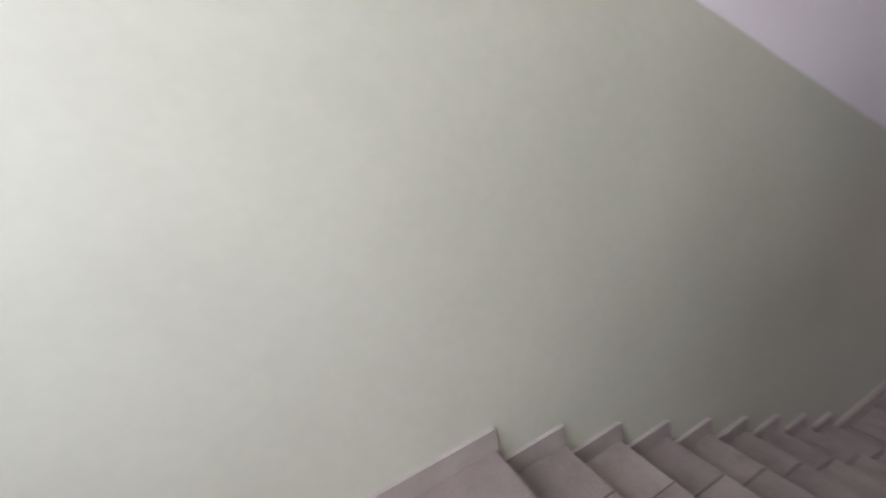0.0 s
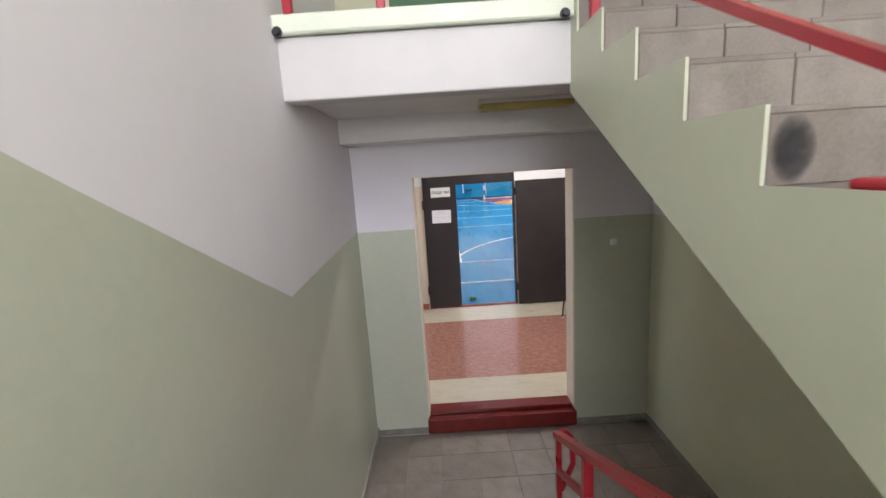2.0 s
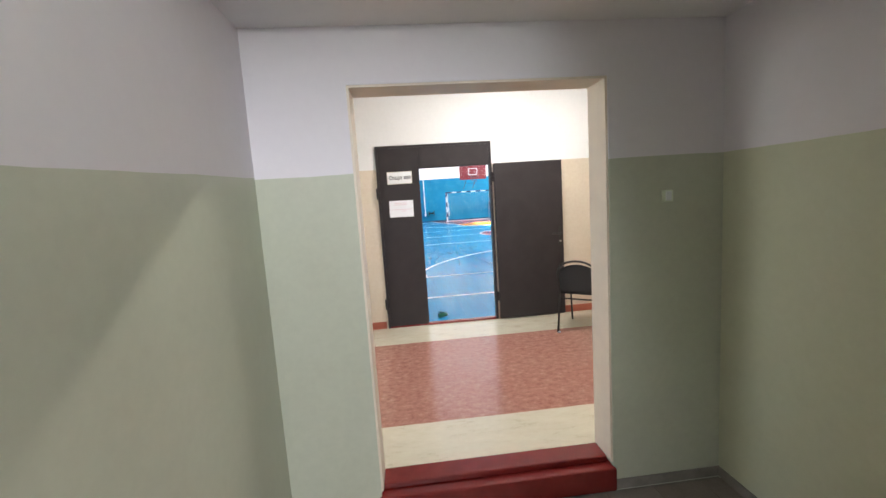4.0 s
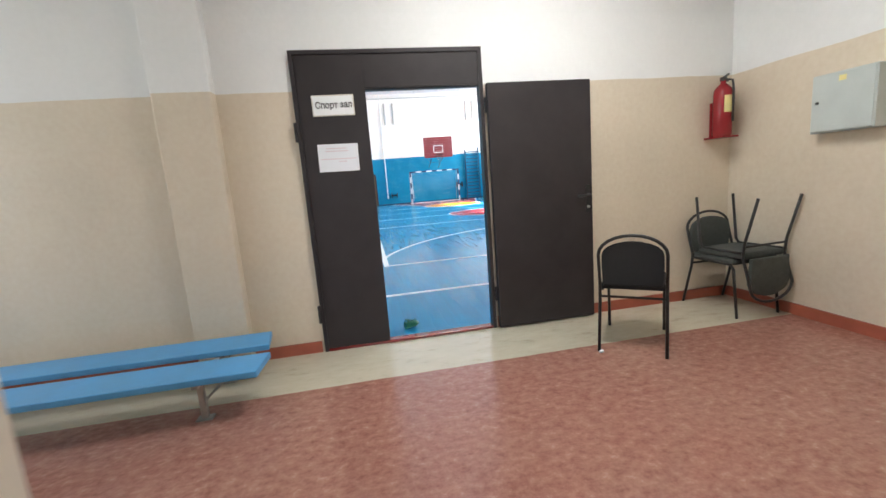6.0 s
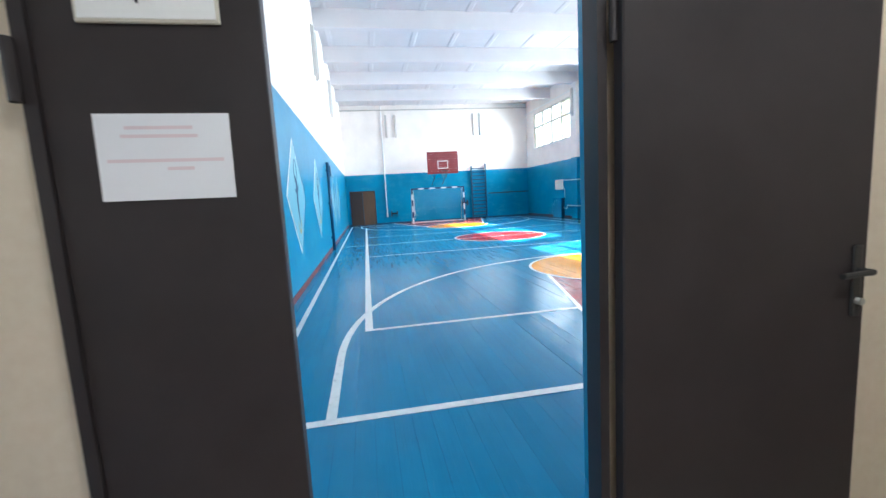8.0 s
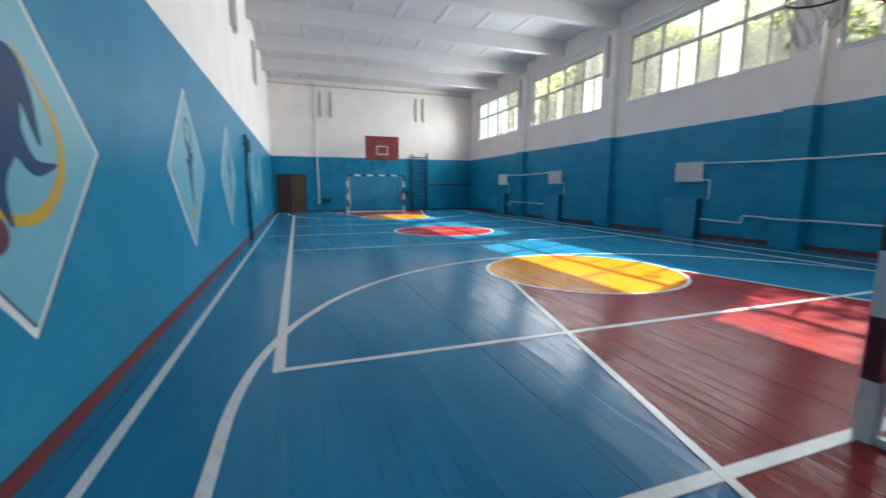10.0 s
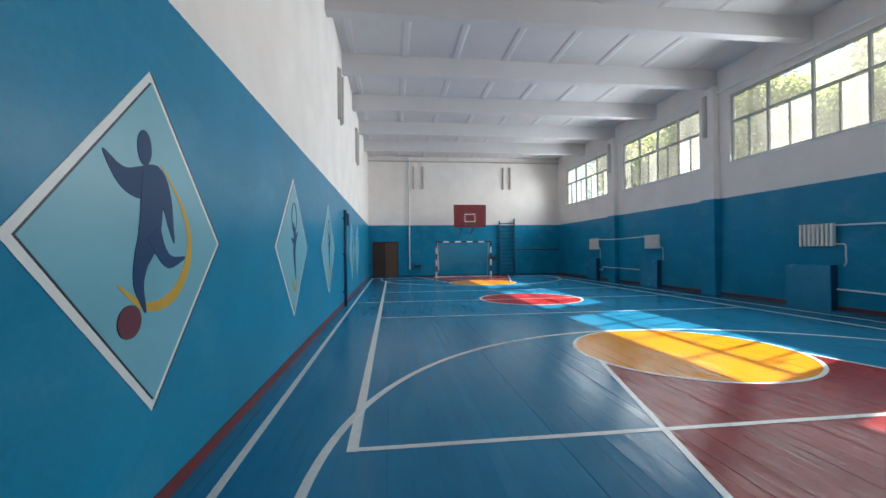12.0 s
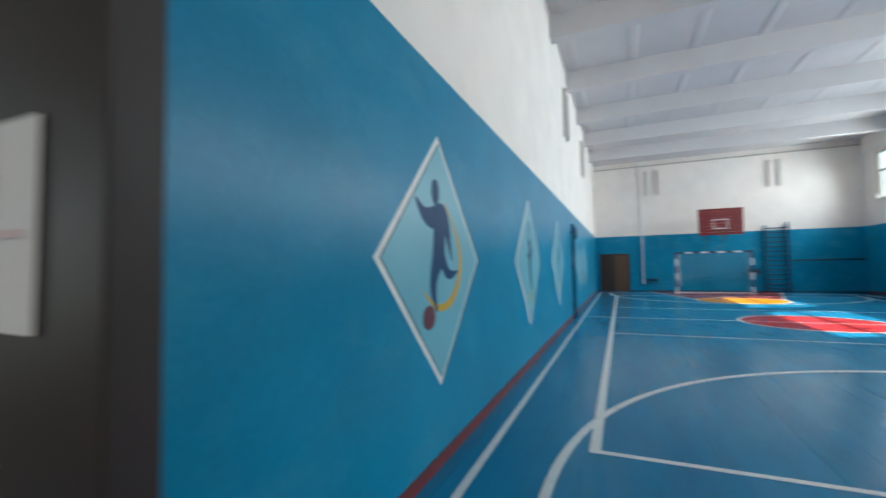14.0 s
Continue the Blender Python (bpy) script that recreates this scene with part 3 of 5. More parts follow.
sw = thing("light_switch", "small white plastic light switch on the doorway wall", "switch", pose(1.22, -3.1, 1.56))
part("plate", B(-0.033, 0.033, -0.012, 0.0, -0.033, 0.033, bevel=0.004, seg=2), ledge_paint, sw)
part("rocker", B(-0.018, 0.018, -0.022, -0.016, -0.026, 0.026, bevel=0.003), gym_white, sw)
for bx in (-0.955, 0.375):
    bolt = thing("steel_bolt", "dark steel bolt end in the landing beam", "bolt", pose(bx, -4.565, 2.935))
    part("head", T((0, 0, 0), (0, -0.02, 0), 0.016, n=6), steel_dark, bolt)
    part("washer", T((0, 0.004, 0), (0, -0.004, 0), 0.024, n=12), steel_dark, bolt)

# ---- railings ----
rail_up = thing("stair_railing", "red painted steel railing of the upper flight", "railing")
slope = UP_RISE / UP_RUN
PX = 0.49


def up_z(y):
    return MID_Z + UP_RISE + slope * (y - UP_Y)


for py in (-7.35, -5.985, -4.62):
    step = MID_Z + UP_RISE * (math.floor((py - UP_Y) / UP_RUN) + 1)
    post = part("post", B(PX - 0.021, PX + 0.021, py - 0.021, py + 0.021, step, step + 0.80, bevel=0.004), rail_paint, rail_up)
    part("base_plate", B(PX - 0.055, PX + 0.055, py - 0.05, py + 0.05, step, step + 0.022, bevel=0.008, seg=2), rail_paint, post)
for off, w in ((0.85, 0.032), (0.68, 0.021), (0.55, 0.021), (0.40, 0.021), (0.24, 0.028)):
    bm = bmesh.new()
    bar(bm, (PX - 0.005, -7.40, up_z(-7.40) + off - 0.10), (PX - 0.005, -4.62, up_z(-4.62) + off - 0.10), w, w * 0.9)
    part("handrail" if w == 0.032 else "rail", bm, rail_paint, rail_up)

rail_top = thing("landing_railing", "red painted steel railing along the landing edge", "railing")
for px in (-0.90, -0.47, 0.43):
    part("post", B(px - 0.02, px + 0.02, -4.56, -4.52, UP_Z, UP_Z + 0.98, bevel=0.004), rail_paint, rail_top)
for z in (0.16, 0.33, 0.55, 0.77, 0.96):
    part("rail", B(-0.90, 0.43, -4.552, -4.528, UP_Z + z - 0.014, UP_Z + z + 0.014, bevel=0.003), rail_paint, rail_top)

rail_low = thing("stair_railing", "red painted steel railing of the lower flight", "railing")
LX = 0.31
lslope = -LOW_RISE / LOW_RUN


def low_z(y):
    return MID_Z + lslope * (y - LOW_Y)


END_Y = -4.60


def hand_z(y):
    return 0.795 + 0.502 * (END_Y - y)


for py in (END_Y, -5.05, -6.2, -7.3):
    zb = LAND_Z if py > -5.17 else MID_Z - LOW_RISE * (math.floor((py - LOW_Y) / LOW_RUN) + 1)
    w = 0.014 if py == END_Y else 0.021
    part("post", B(LX - w, LX + w, py - w, py + w, zb, hand_z(py), bevel=0.003), rail_paint, rail_low)
bm = bmesh.new()
bar(bm, (LX, END_Y + 0.04, hand_z(END_Y + 0.04)), (LX, -7.4, hand_z(-7.4)), 0.042, 0.036)
part("handrail", bm, rail_paint, rail_low)
part("end_loop", sweep(bmesh.new(), [(LX, END_Y + 0.02, hand_z(END_Y + 0.02)), (LX + 0.05, END_Y + 0.05, hand_z(END_Y) - 0.005), (LX + 0.085, END_Y + 0.05, hand_z(END_Y) - 0.05), (LX + 0.09, END_Y + 0.03, hand_z(END_Y) - 0.2), (LX + 0.01, END_Y, hand_z(END_Y) - 0.34)], 0.017, 8), rail_paint, rail_low, smooth=True)
for off in (0.22, 0.42, 0.62):
    bm = bmesh.new()
    bar(bm, (LX, END_Y, hand_z(END_Y) - off), (LX, -7.35, hand_z(-7.35) - off), 0.026)
    part("rail", bm, rail_paint, rail_low)

# ---- corridor ----
CX0, CX1, CZ = -5.0, 3.26, 3.25
setting("floor_corridor", B(CX0, CX1, -2.90, 0.0, -0.2, 0.0), corridor_floor_mat, "mottled red-brown corridor floor with beige borders")
setting("ceiling_corridor", B(CX0, CX1, -2.9, 0.0, CZ, CZ + 0.2), stair_ceiling, "whitewashed corridor ceiling")
setting("wall_corridor_right", B(CX1, CX1 + 0.25, -2.9, 0.0, -0.2, CZ), corridor_wall, "corridor end wall, cream oil paint below white")
bm = B(CX0, SX0 - 0.25, -3.1, -2.9, -0.2, CZ)
box(bm, SX1 + 0.25, CX1 + 0.25, -3.1, -2.9, -0.2, CZ)
box(bm, SX0 - 0.25, DX0, -2.9, -2.888, 0.0, CZ)
box(bm, DX1, SX1 + 0.25, -2.9, -2.888, 0.0, CZ)
box(bm, DX0, DX1, -2.9, -2.888, DZ, CZ)
setting("wall_corridor_back", bm, corridor_wall, "corridor wall, cream oil paint below white")
# end wall and window out of view, added to let light into the corridor
bm = B(CX0 - 0.25, CX0, -3.1, -2.4, -0.2, CZ)
box(bm, CX0 - 0.25, CX0, -0.4, 0.0, -0.2, CZ)
box(bm, CX0 - 0.25, CX0, -2.4, -0.4, -0.2, 0.95)
box(bm, CX0 - 0.25, CX0, -2.4, -0.4, 2.75, CZ)
setting("wall_corridor_left", bm, corridor_wall, "corridor end wall out of view, with an added window opening")
win = tagged(new("window_corridor"), "added white-framed corridor window, out of view", "window", kind="structure")
bm = B(CX0 - 0.2, CX0 - 0.1, -2.4, -2.32, 0.95, 2.75)
box(bm, CX0 - 0.2, CX0 - 0.1, -0.48, -0.4, 0.95, 2.75)
box(bm, CX0 - 0.2, CX0 - 0.1, -1.44, -1.36, 0.95, 2.75)
part("window_frame", bm, frame_white, win)
p = part("pane", B(CX0 - 0.155, CX0 - 0.15, -2.32, -0.48, 0.95, 2.75), glass, win)
p.visible_shadow = False
# wall between the corridor and the gym, open for the steel door set
OX0, OX1, OZ = -0.53, 0.925, 2.31
GX0, GX1, GY0, GY1, GZ = -0.91, 10.8, 0.12, 25.0, 7.15
bm = B(CX0 - 0.25, OX0, 0.0, 0.06, -0.2, CZ)
box(bm, OX1, CX1 + 0.25, 0.0, 0.06, -0.2, CZ)
box(bm, OX0, OX1, 0.0, 0.06, OZ, CZ)
setting("wall_corridor_gym", bm, corridor_wall, "corridor wall beside the gym door, cream below white")
setting("wall_pilaster", B(-1.44, -1.06, -0.11, 0.0, 0.0, CZ, bevel=0.005), corridor_wall, "plastered pilaster on the corridor wall, cream below white", "pilaster")
bm = B(CX0, -1.44, -0.018, 0.0, 0.0, 0.09)
box(bm, -1.46, -1.04, -0.128, -0.11, 0.0, 0.09)
box(bm, -1.06, OX0 - 0.02, -0.018, 0.0, 0.0, 0.09)
box(bm, OX1 + 0.02, CX1, -0.018, 0.0, 0.0, 0.09)
box(bm, CX1 - 0.018, CX1, -2.78, -0.018, 0.0, 0.09)
setting("baseboard_corridor", bm, baseboard_paint, "brick-red painted skirting along the corridor walls")

# assumed batten lamp, never in view, added as the body of the overhead fill
for lx in (1.1,):
    cl = thing("ceiling_lamp", "added white fluorescent batten lamp on the corridor ceiling, out of view", "lamp", pose(lx, -1.4, CZ))
    part("housing", B(-0.64, 0.64, -0.08, 0.08, -0.06, 0.0, bevel=0.006), gym_white, cl)
    part("tube", T((-0.6, 0.0, -0.085), (0.6, 0.0, -0.085), 0.016), lamp_glow, cl)

# ---- steel door set ----
door = thing("gym_door", "dark brown steel double door with one leaf folded fully open", "door")
part("fixed_leaf", B(OX0 + 0.03, 0.0, -0.02, 0.03, 0.02, OZ - 0.03, bevel=0.003), door_metal, door)
part("top_panel", B(-0.006, OX1 - 0.03, -0.0185, 0.028, 2.03, OZ - 0.03), door_metal, door)
bm = B(OX0, OX0 + 0.03, -0.03, 0.05, 0.0, OZ)
box(bm, OX1 - 0.03, OX1, -0.03, 0.05, 0.0, OZ)
box(bm, OX0 + 0.03, OX1 - 0.03, -0.03, 0.05, OZ - 0.03, OZ)
box(bm, 0.001, OX1 - 0.03, -0.012, 0.05, 2.018, 2.03)
part("door_frame", bm, door_metal, door)
part("threshold", B(OX0 + 0.03, OX1 - 0.03, -0.03, 0.05, 0.0, 0.022, bevel=0.004), red_paint, door, "worn red painted steel threshold")
leaf = part("open_leaf", B(0.94, 1.822, -0.085, -0.04, 0.015, 2.025, bevel=0.005), door_metal, door)
bm = B(0.945, 1.815, -0.04, -0.032, 0.02, 2.02)
part("edge_lip", bm, door_metal, leaf)
bm = B(1.757, 1.793, -0.096, -0.085, 0.93, 1.17, bevel=0.006, seg=2)
part("lock_plate", bm, black_plastic, leaf)
bm = T((1.775, -0.09, 1.085), (1.775, -0.135, 1.085), 0.011)
tube(bm, (1.785, -0.13, 1.085), (1.665, -0.13, 1.08), 0.010)
part("lever_handle", bm, black_plastic, leaf, "black lever handle")
part("lock_cylinder", T((1.775, -0.09, 0.985), (1.775, -0.112, 0.985), 0.012), bare_steel, leaf)
for z in (0.25, 1.80):
    part("hinge", T((0.932, -0.052, z), (0.932, -0.052, z + 0.12), 0.012), door_metal, door)
for z in (0.25, 1.66):
    part("hinge", T((OX0 - 0.004, -0.04, z), (OX0 - 0.004, -0.04, z + 0.14), 0.014), door_metal, door)

# sign with the words, and a notice sheet
sign = thing("door_sign", "white plastic door sign in a thin beige frame with black lettering", "sign")
part("frame", B(-0.402, -0.092, -0.030, -0.020, 1.838, 1.992, bevel=0.003), sign_frame, sign)
part("plate", B(-0.394, -0.100, -0.032, -0.028, 1.847, 1.983), sign_white, sign)


def lettering(text, size, at, material, parent, squash=1.0):
    cu = bpy.data.curves.new("lettering", "FONT")
    cu.body, cu.size, cu.align_x, cu.align_y, cu.extrude = text, size, "CENTER", "CENTER", 0.0008
    cu.offset = 0.0012
    tmp = bpy.data.objects.new("lettering_tmp", cu)
    scene.collection.objects.link(tmp)
    bpy.context.view_layer.update()
    me = bpy.data.meshes.new_from_object(tmp.evaluated_get(bpy.context.evaluated_depsgraph_get()))
    bpy.data.objects.remove(tmp)
    me.transform(pose(*at, 90, 0, 0) @ Matrix.Diagonal((squash, 1, 1, 1)))
    me.materials.clear()
    me.materials.append(material)
    ob = new("lettering", me)
    ob.parent = parent
    return ob


lettering("Спорт", 0.066, (-0.296, -0.0335, 1.915), ink, sign, 0.84)
lettering("зал", 0.066, (-0.152, -0.0335, 1.918), ink, sign, 0.84)
notice = thing("paper_notice", "white printed paper sheet taped to the door, slightly tilted", "notice", pose(-0.25, -0.0225, 1.531, 0, 0.8, 0))
part("sheet", B(-0.15, 0.15, -0.001, 0.0, -0.103, 0.103), paper, notice)
for u, z, w in ((-0.01, 0.070, 0.075), (-0.01, 0.050, 0.085), (0.0, -0.008, 0.13), (0.03, -0.028, 0.03)):
    part("text_bar", B(u - w, u + w, -0.0022, -0.0012, z - 0.004, z + 0.004), red_ink, notice)

# ---- corridor things ----
bench = thing("gym_bench", "low bench with two blue painted planks on steel legs", "bench")
for y0, y1, e0, e1 in ((-0.50, -0.21, -0.83, -0.87), (-0.93, -0.64, -0.81, -0.79)):
    bm = bmesh.new()
    prism(bm, [(-3.6, y0), (e0, y0), (e1, y1), (-3.6, y1)], "z", 0.255, 0.295)
    bmesh.ops.bevel(bm, geom=list(bm.edges), offset=0.006, segments=2, affect="EDGES", profile=0.5)
    part("plank", bm, bench_blue, bench, "blue painted plank")
for x in (-1.16, -3.1):
    bm = bmesh.new()
    bar(bm, (x, -0.90, 0.24), (x, -0.25, 0.24), 0.035, 0.03)
    part("crossbar", bm, bare_steel, bench)
    for y in (-0.82, -0.33):
        bm = B(x - 0.018, x + 0.018, y - 0.018, y + 0.018, 0.008, 0.23, bevel=0.003)
        box(bm, x - 0.045, x + 0.045, y - 0.03, y + 0.03, 0.0, 0.01)
        part("leg", bm, bare_steel, bench)
    bm = T((x, -0.82, 0.10), (x + 0.16, -0.60, 0.24), 0.008)
    part("brace", bm, bare_steel, bench)


def make_chair(name, label, cloth, m):
    """Stacking chair facing +y, origin on the floor under the seat's centre."""
    ch = thing(name, label, "chair", m, "stacking chairs in the corridor")
    bm = B(-0.21, 0.21, -0.225, 0.215, 0.437, 0.49, bevel=0.022, seg=3)
    part("seat", bm, cloth, ch, smooth=False)
    # one bent tube each side: rear foot, back, arch
    arch = []
    for k in range(13):
        a = math.pi * k / 12
        arch.append((0.215 * math.cos(a), -0.275 - 0.01, 0.70 + 0.135 * math.sin(a)))
    pts = [(0.215, -0.32, 0.0), (0.215, -0.225, 0.36), (0.215, -0.215, 0.47), (0.215, -0.25, 0.58)] + arch
    pts += [(-x, y, z) for x, y, z in [(0.215, -0.25, 0.58), (0.215, -0.215, 0.47), (0.215, -0.225, 0.36), (0.215, -0.32, 0.0)]]
    part("back_frame", sweep(bmesh.new(), pts, 0.0115), black_tube, ch, smooth=True)
    for s in (-1, 1):
        part("leg", sweep(bmesh.new(), [(s * 0.20, 0.245, 0.0), (s * 0.20, 0.20, 0.40), (s * 0.20, 0.17, 0.437), (s * 0.20, -0.21, 0.437)], 0.0115), black_tube, ch, smooth=True)
    part("stretcher", T((-0.21, -0.222, 0.385), (0.21, -0.222, 0.385), 0.009), black_tube, ch)
    # backrest: a padded shield, rounded at the top
    bm = bmesh.new()
    out = [(-0.19, 0.478), (0.19, 0.478), (0.197, 0.60), (0.197, 0.685)]
    out += [(0.195 * math.cos(math.pi * k / 10), 0.70 + 0.09 * math.sin(math.pi * k / 10)) for k in range(11)]
    out += [(-0.195, 0.685), (-0.195, 0.60)]
    prism(bm, out, "y", -0.278, -0.242)
    bmesh.ops.bevel(bm, geom=[e for e in bm.edges if abs(e.verts[0].co.y - e.verts[1].co.y) < 1e-5], offset=0.012, segments=2, affect="EDGES", profile=0.5)
    part("backrest", bm, cloth, ch)
    return ch


make_chair("stacking_chair", "black upholstered stacking chair standing near the gym door", black_cloth, pose(1.815, -0.655, 0, 0, 0, -38))
make_chair("stacking_chair", "grey-black stacking chair in the corner with another upside down on it", grey_cloth, pose(2.985, -0.35, 0, 0, 0, 180))
flip = make_chair("stacking_chair", "grey-black stacking chair turned upside down on another chair", grey_cloth, pose(2.985, -0.40, 0.981, 0, 180, 4))

litter = thing("paper_scrap", "small crumpled scrap of paper on the floor", "litter", pose(1.45, -0.80, 0.0, 0, 0, 30))
bm = bmesh.new()
bmesh.ops.create_icosphere(bm, subdivisions=2, radius=0.014, matrix=Matrix.Translation((0, 0, 0.010)) @ Matrix.Diagonal((1.6, 1.0, 0.7, 1)))
for v in bm.verts:
    v.co += v.co.normalized() * 0.005 * noise.noise(v.co * 160)
part("crumple", bm, paper, litter)
ext = thing("fire_extinguisher", "red fire extinguisher with a yellow label on a wall bracket", "fire extinguisher", pose(3.06, -0.115, 1.49, 0, 0, 90))
bm = bmesh.new()
prof = [(0.0, 0.0), (0.068, 0.0), (0.074, 0.012), (0.074, 0.36), (0.066, 0.40), (0.04, 0.43), (0.022, 0.445), (0.022, 0.47), (0.0, 0.47)]
rings = [[bm.verts.new((r * math.cos(a), r * math.sin(a), z)) for a in (2 * math.pi * k / 20 for k in range(20))] for r, z in prof[1:-1]]
for r0, r1 in zip(rings, rings[1:]):
    for k in range(20):
        bm.faces.new((r0[k], r0[(k + 1) % 20], r1[(k + 1) % 20], r1[k]))
bm.faces.new(rings[0][::-1])
bm.faces.new(rings[-1])
part("cylinder", bm, ext_red, ext, smooth=True)
bm = B(-0.022, 0.022, -0.02, 0.02, 0.465, 0.50, bevel=0.004)
bar(bm, (0.0, 0.0, 0.495), (0.05, -0.10, 0.535), 0.018, 0.012)
bar(bm, (0.0, 0.0, 0.475), (0.045, -0.09, 0.475), 0.018, 0.012)
part("valve_handle", bm, black_plastic, ext)
part("hose", sweep(bmesh.new(), [(-0.02, 0, 0.48), (-0.075, -0.02, 0.46), (-0.088, -0.02, 0.38), (-0.086, -0.02, 0.12)], 0.009), black_plastic, ext, smooth=True)
bm = bmesh.new()
lab = [bm.verts.new((0.0755 * math.cos(a), 0.0755 * math.sin(a), z)) for z in (0.20, 0.34) for a in (radians(145 + 8 * k) for k in range(9))]
for k in range(8):
    bm.faces.new((lab[k], lab[k + 1], lab[k + 10], lab[k + 9]))
part("label", bm, yellow_label, ext, "yellow paper label")
bm = B(-0.09, 0.112, -0.085, 0.085, -0.014, 0.0, bevel=0.003)
box(bm, 0.09, 0.108, -0.03, 0.03, 0.0, 0.3)
part("bracket", bm, ext_red, ext)

cab = thing("electrical_box", "pale grey steel electrical cabinet on the wall", "electrical box", pose(CX1, -0.98, 1.42))
part("body", B(-0.10, 0.0, -0.2, 0.2, 0.0, 0.40, bevel=0.006), box_grey, cab)
d = part("door", B(-0.108, -0.10, -0.19, 0.19, 0.01, 0.39, bevel=0.003), box_grey, cab)
part("lock", T((-0.108, 0.15, 0.21), (-0.118, 0.15, 0.21), 0.010), black_plastic, d)
part("warning_mark", B(-0.1095, -0.108, -0.025, 0.02, 0.335, 0.37), yellow_label, d)

# ---- gym shell ----
bm = B(GX0 - 0.3, OX0, 0.06, GY0, -0.2, GZ)
box(bm, OX1, GX1 + 0.2, 0.06, GY0, -0.2, GZ)
box(bm, OX0, OX1, 0.06, GY0, OZ, GZ)
setting("wall_gym_entrance", bm, gym_wall, "gym end wall, glossy blue oil paint below whitewash")
setting("wall_gym_left", B(GX0 - 0.3, GX0, GY0, GY1, -0.2, GZ), gym_wall, "gym side wall, glossy blue oil paint below whitewash")
setting("wall_gym_far", B(GX0 - 0.3, GX1 + 0.2, GY1, GY1 + 0.3, -0.2, GZ), gym_wall, "gym end wall, glossy blue oil paint below whitewash")
bm = B(GX1, GX1 + 0.2, GY0, GY1, -0.2, SILL)
box(bm, GX1, GX1 + 0.2, GY0, GY1, HEAD, GZ)
edges = [GY0] + [v for w in WINDOWS for v in w] + [GY1]
for y0, y1 in zip(edges[0::2], edges[1::2]):
    box(bm, GX1, GX1 + 0.2, y0, y1, SILL, HEAD)
setting("wall_gym_right", bm, gym_wall, "gym window wall, glossy blue oil paint below whitewash")
for y in (6.46, 12.46, 18.4):
    setting("wall_gym_column", B(GX1 - 0.22, GX1, y - 0.3, y + 0.3, 0.0, 6.62, bevel=0.01), gym_wall, "plastered gym column, blue below white", "column")
# ribbed ceiling with cross beams
bm = B(GX0 - 0.3, GX1 + 0.2, 0.06, GY1 + 0.3, GZ, GZ + 0.25)
x = GX0 + 0.3
while x < GX1 - 0.2:
    prism(bm, [(x - 0.15, GZ + 0.01), (x - 0.06, GZ - 0.022), (x + 0.06, GZ - 0.022), (x + 0.15, GZ + 0.01)], "y", GY0, GY1)
    x += 1.48
setting("ceiling_gym", bm, gym_ceiling_mat, "whitewashed ribbed concrete gym ceiling")
y = 3.2
while y < 24:
    bm = bmesh.new()
    prism(bm, [(GX0, GZ), (GX0, 6.60), (GX1, 6.60), (GX1, GZ)], "y", y - 0.13, y + 0.13)
    setting("beam_gym", bm, gym_ceiling_mat, "white-painted concrete ceiling beam", "beam")
    y += 3.05
bm = T((GX1 - 0.12, 0.4, 6.38), (GX1 - 0.12, 24.9, 6.38), 0.03)
setting("trim_window_conduit", bm, gym_white, "white conduit above the windows", "conduit")
setting("trim_far_pipe", T((GX0, GY1 - 0.07, 6.86), (GX1, GY1 - 0.07, 6.86), 0.035), lamp_grey, "grey pipe along the top of the end wall", "pipe")
bm = B(GX0, GX0 + 0.02, GY0, GY1, 0.0, 0.085)
box(bm, 0.96, GX1 - 0.02, GY0, GY0 + 0.02, 0.0, 0.10)
setting("baseboard_gym", bm, gym_base_paint, "dark red painted skirting of the gym")
setting("baseboard_gym_windows", B(GX1 - 0.02, GX1, 1.35, GY1 - 0.02, 0.0, 0.10), worn_base_paint, "worn brown-red skirting under the windows", "baseboard")
setting("baseboard_gym_far", B(GX0 + 0.02, GX1, GY1 - 0.02, GY1, 0.0, 0.07), dark_blue, "dark blue painted skirting of the end wall", "baseboard")
# blue reveal of the door opening on the gym side
bm = B(OX1 - 0.004, OX1 + 0.002, 0.052, GY0 + 0.004, 0.0, OZ)
setting("trim_gym_reveal", bm, gym_blue, "blue painted reveal of the gym doorway")

setting("baseboard_gym_reveal", B(OX1 - 0.008, OX1 - 0.003, 0.053, GY0, 0.0, 0.11), red_paint, "red painted foot of the gym door reveal", "baseboard")

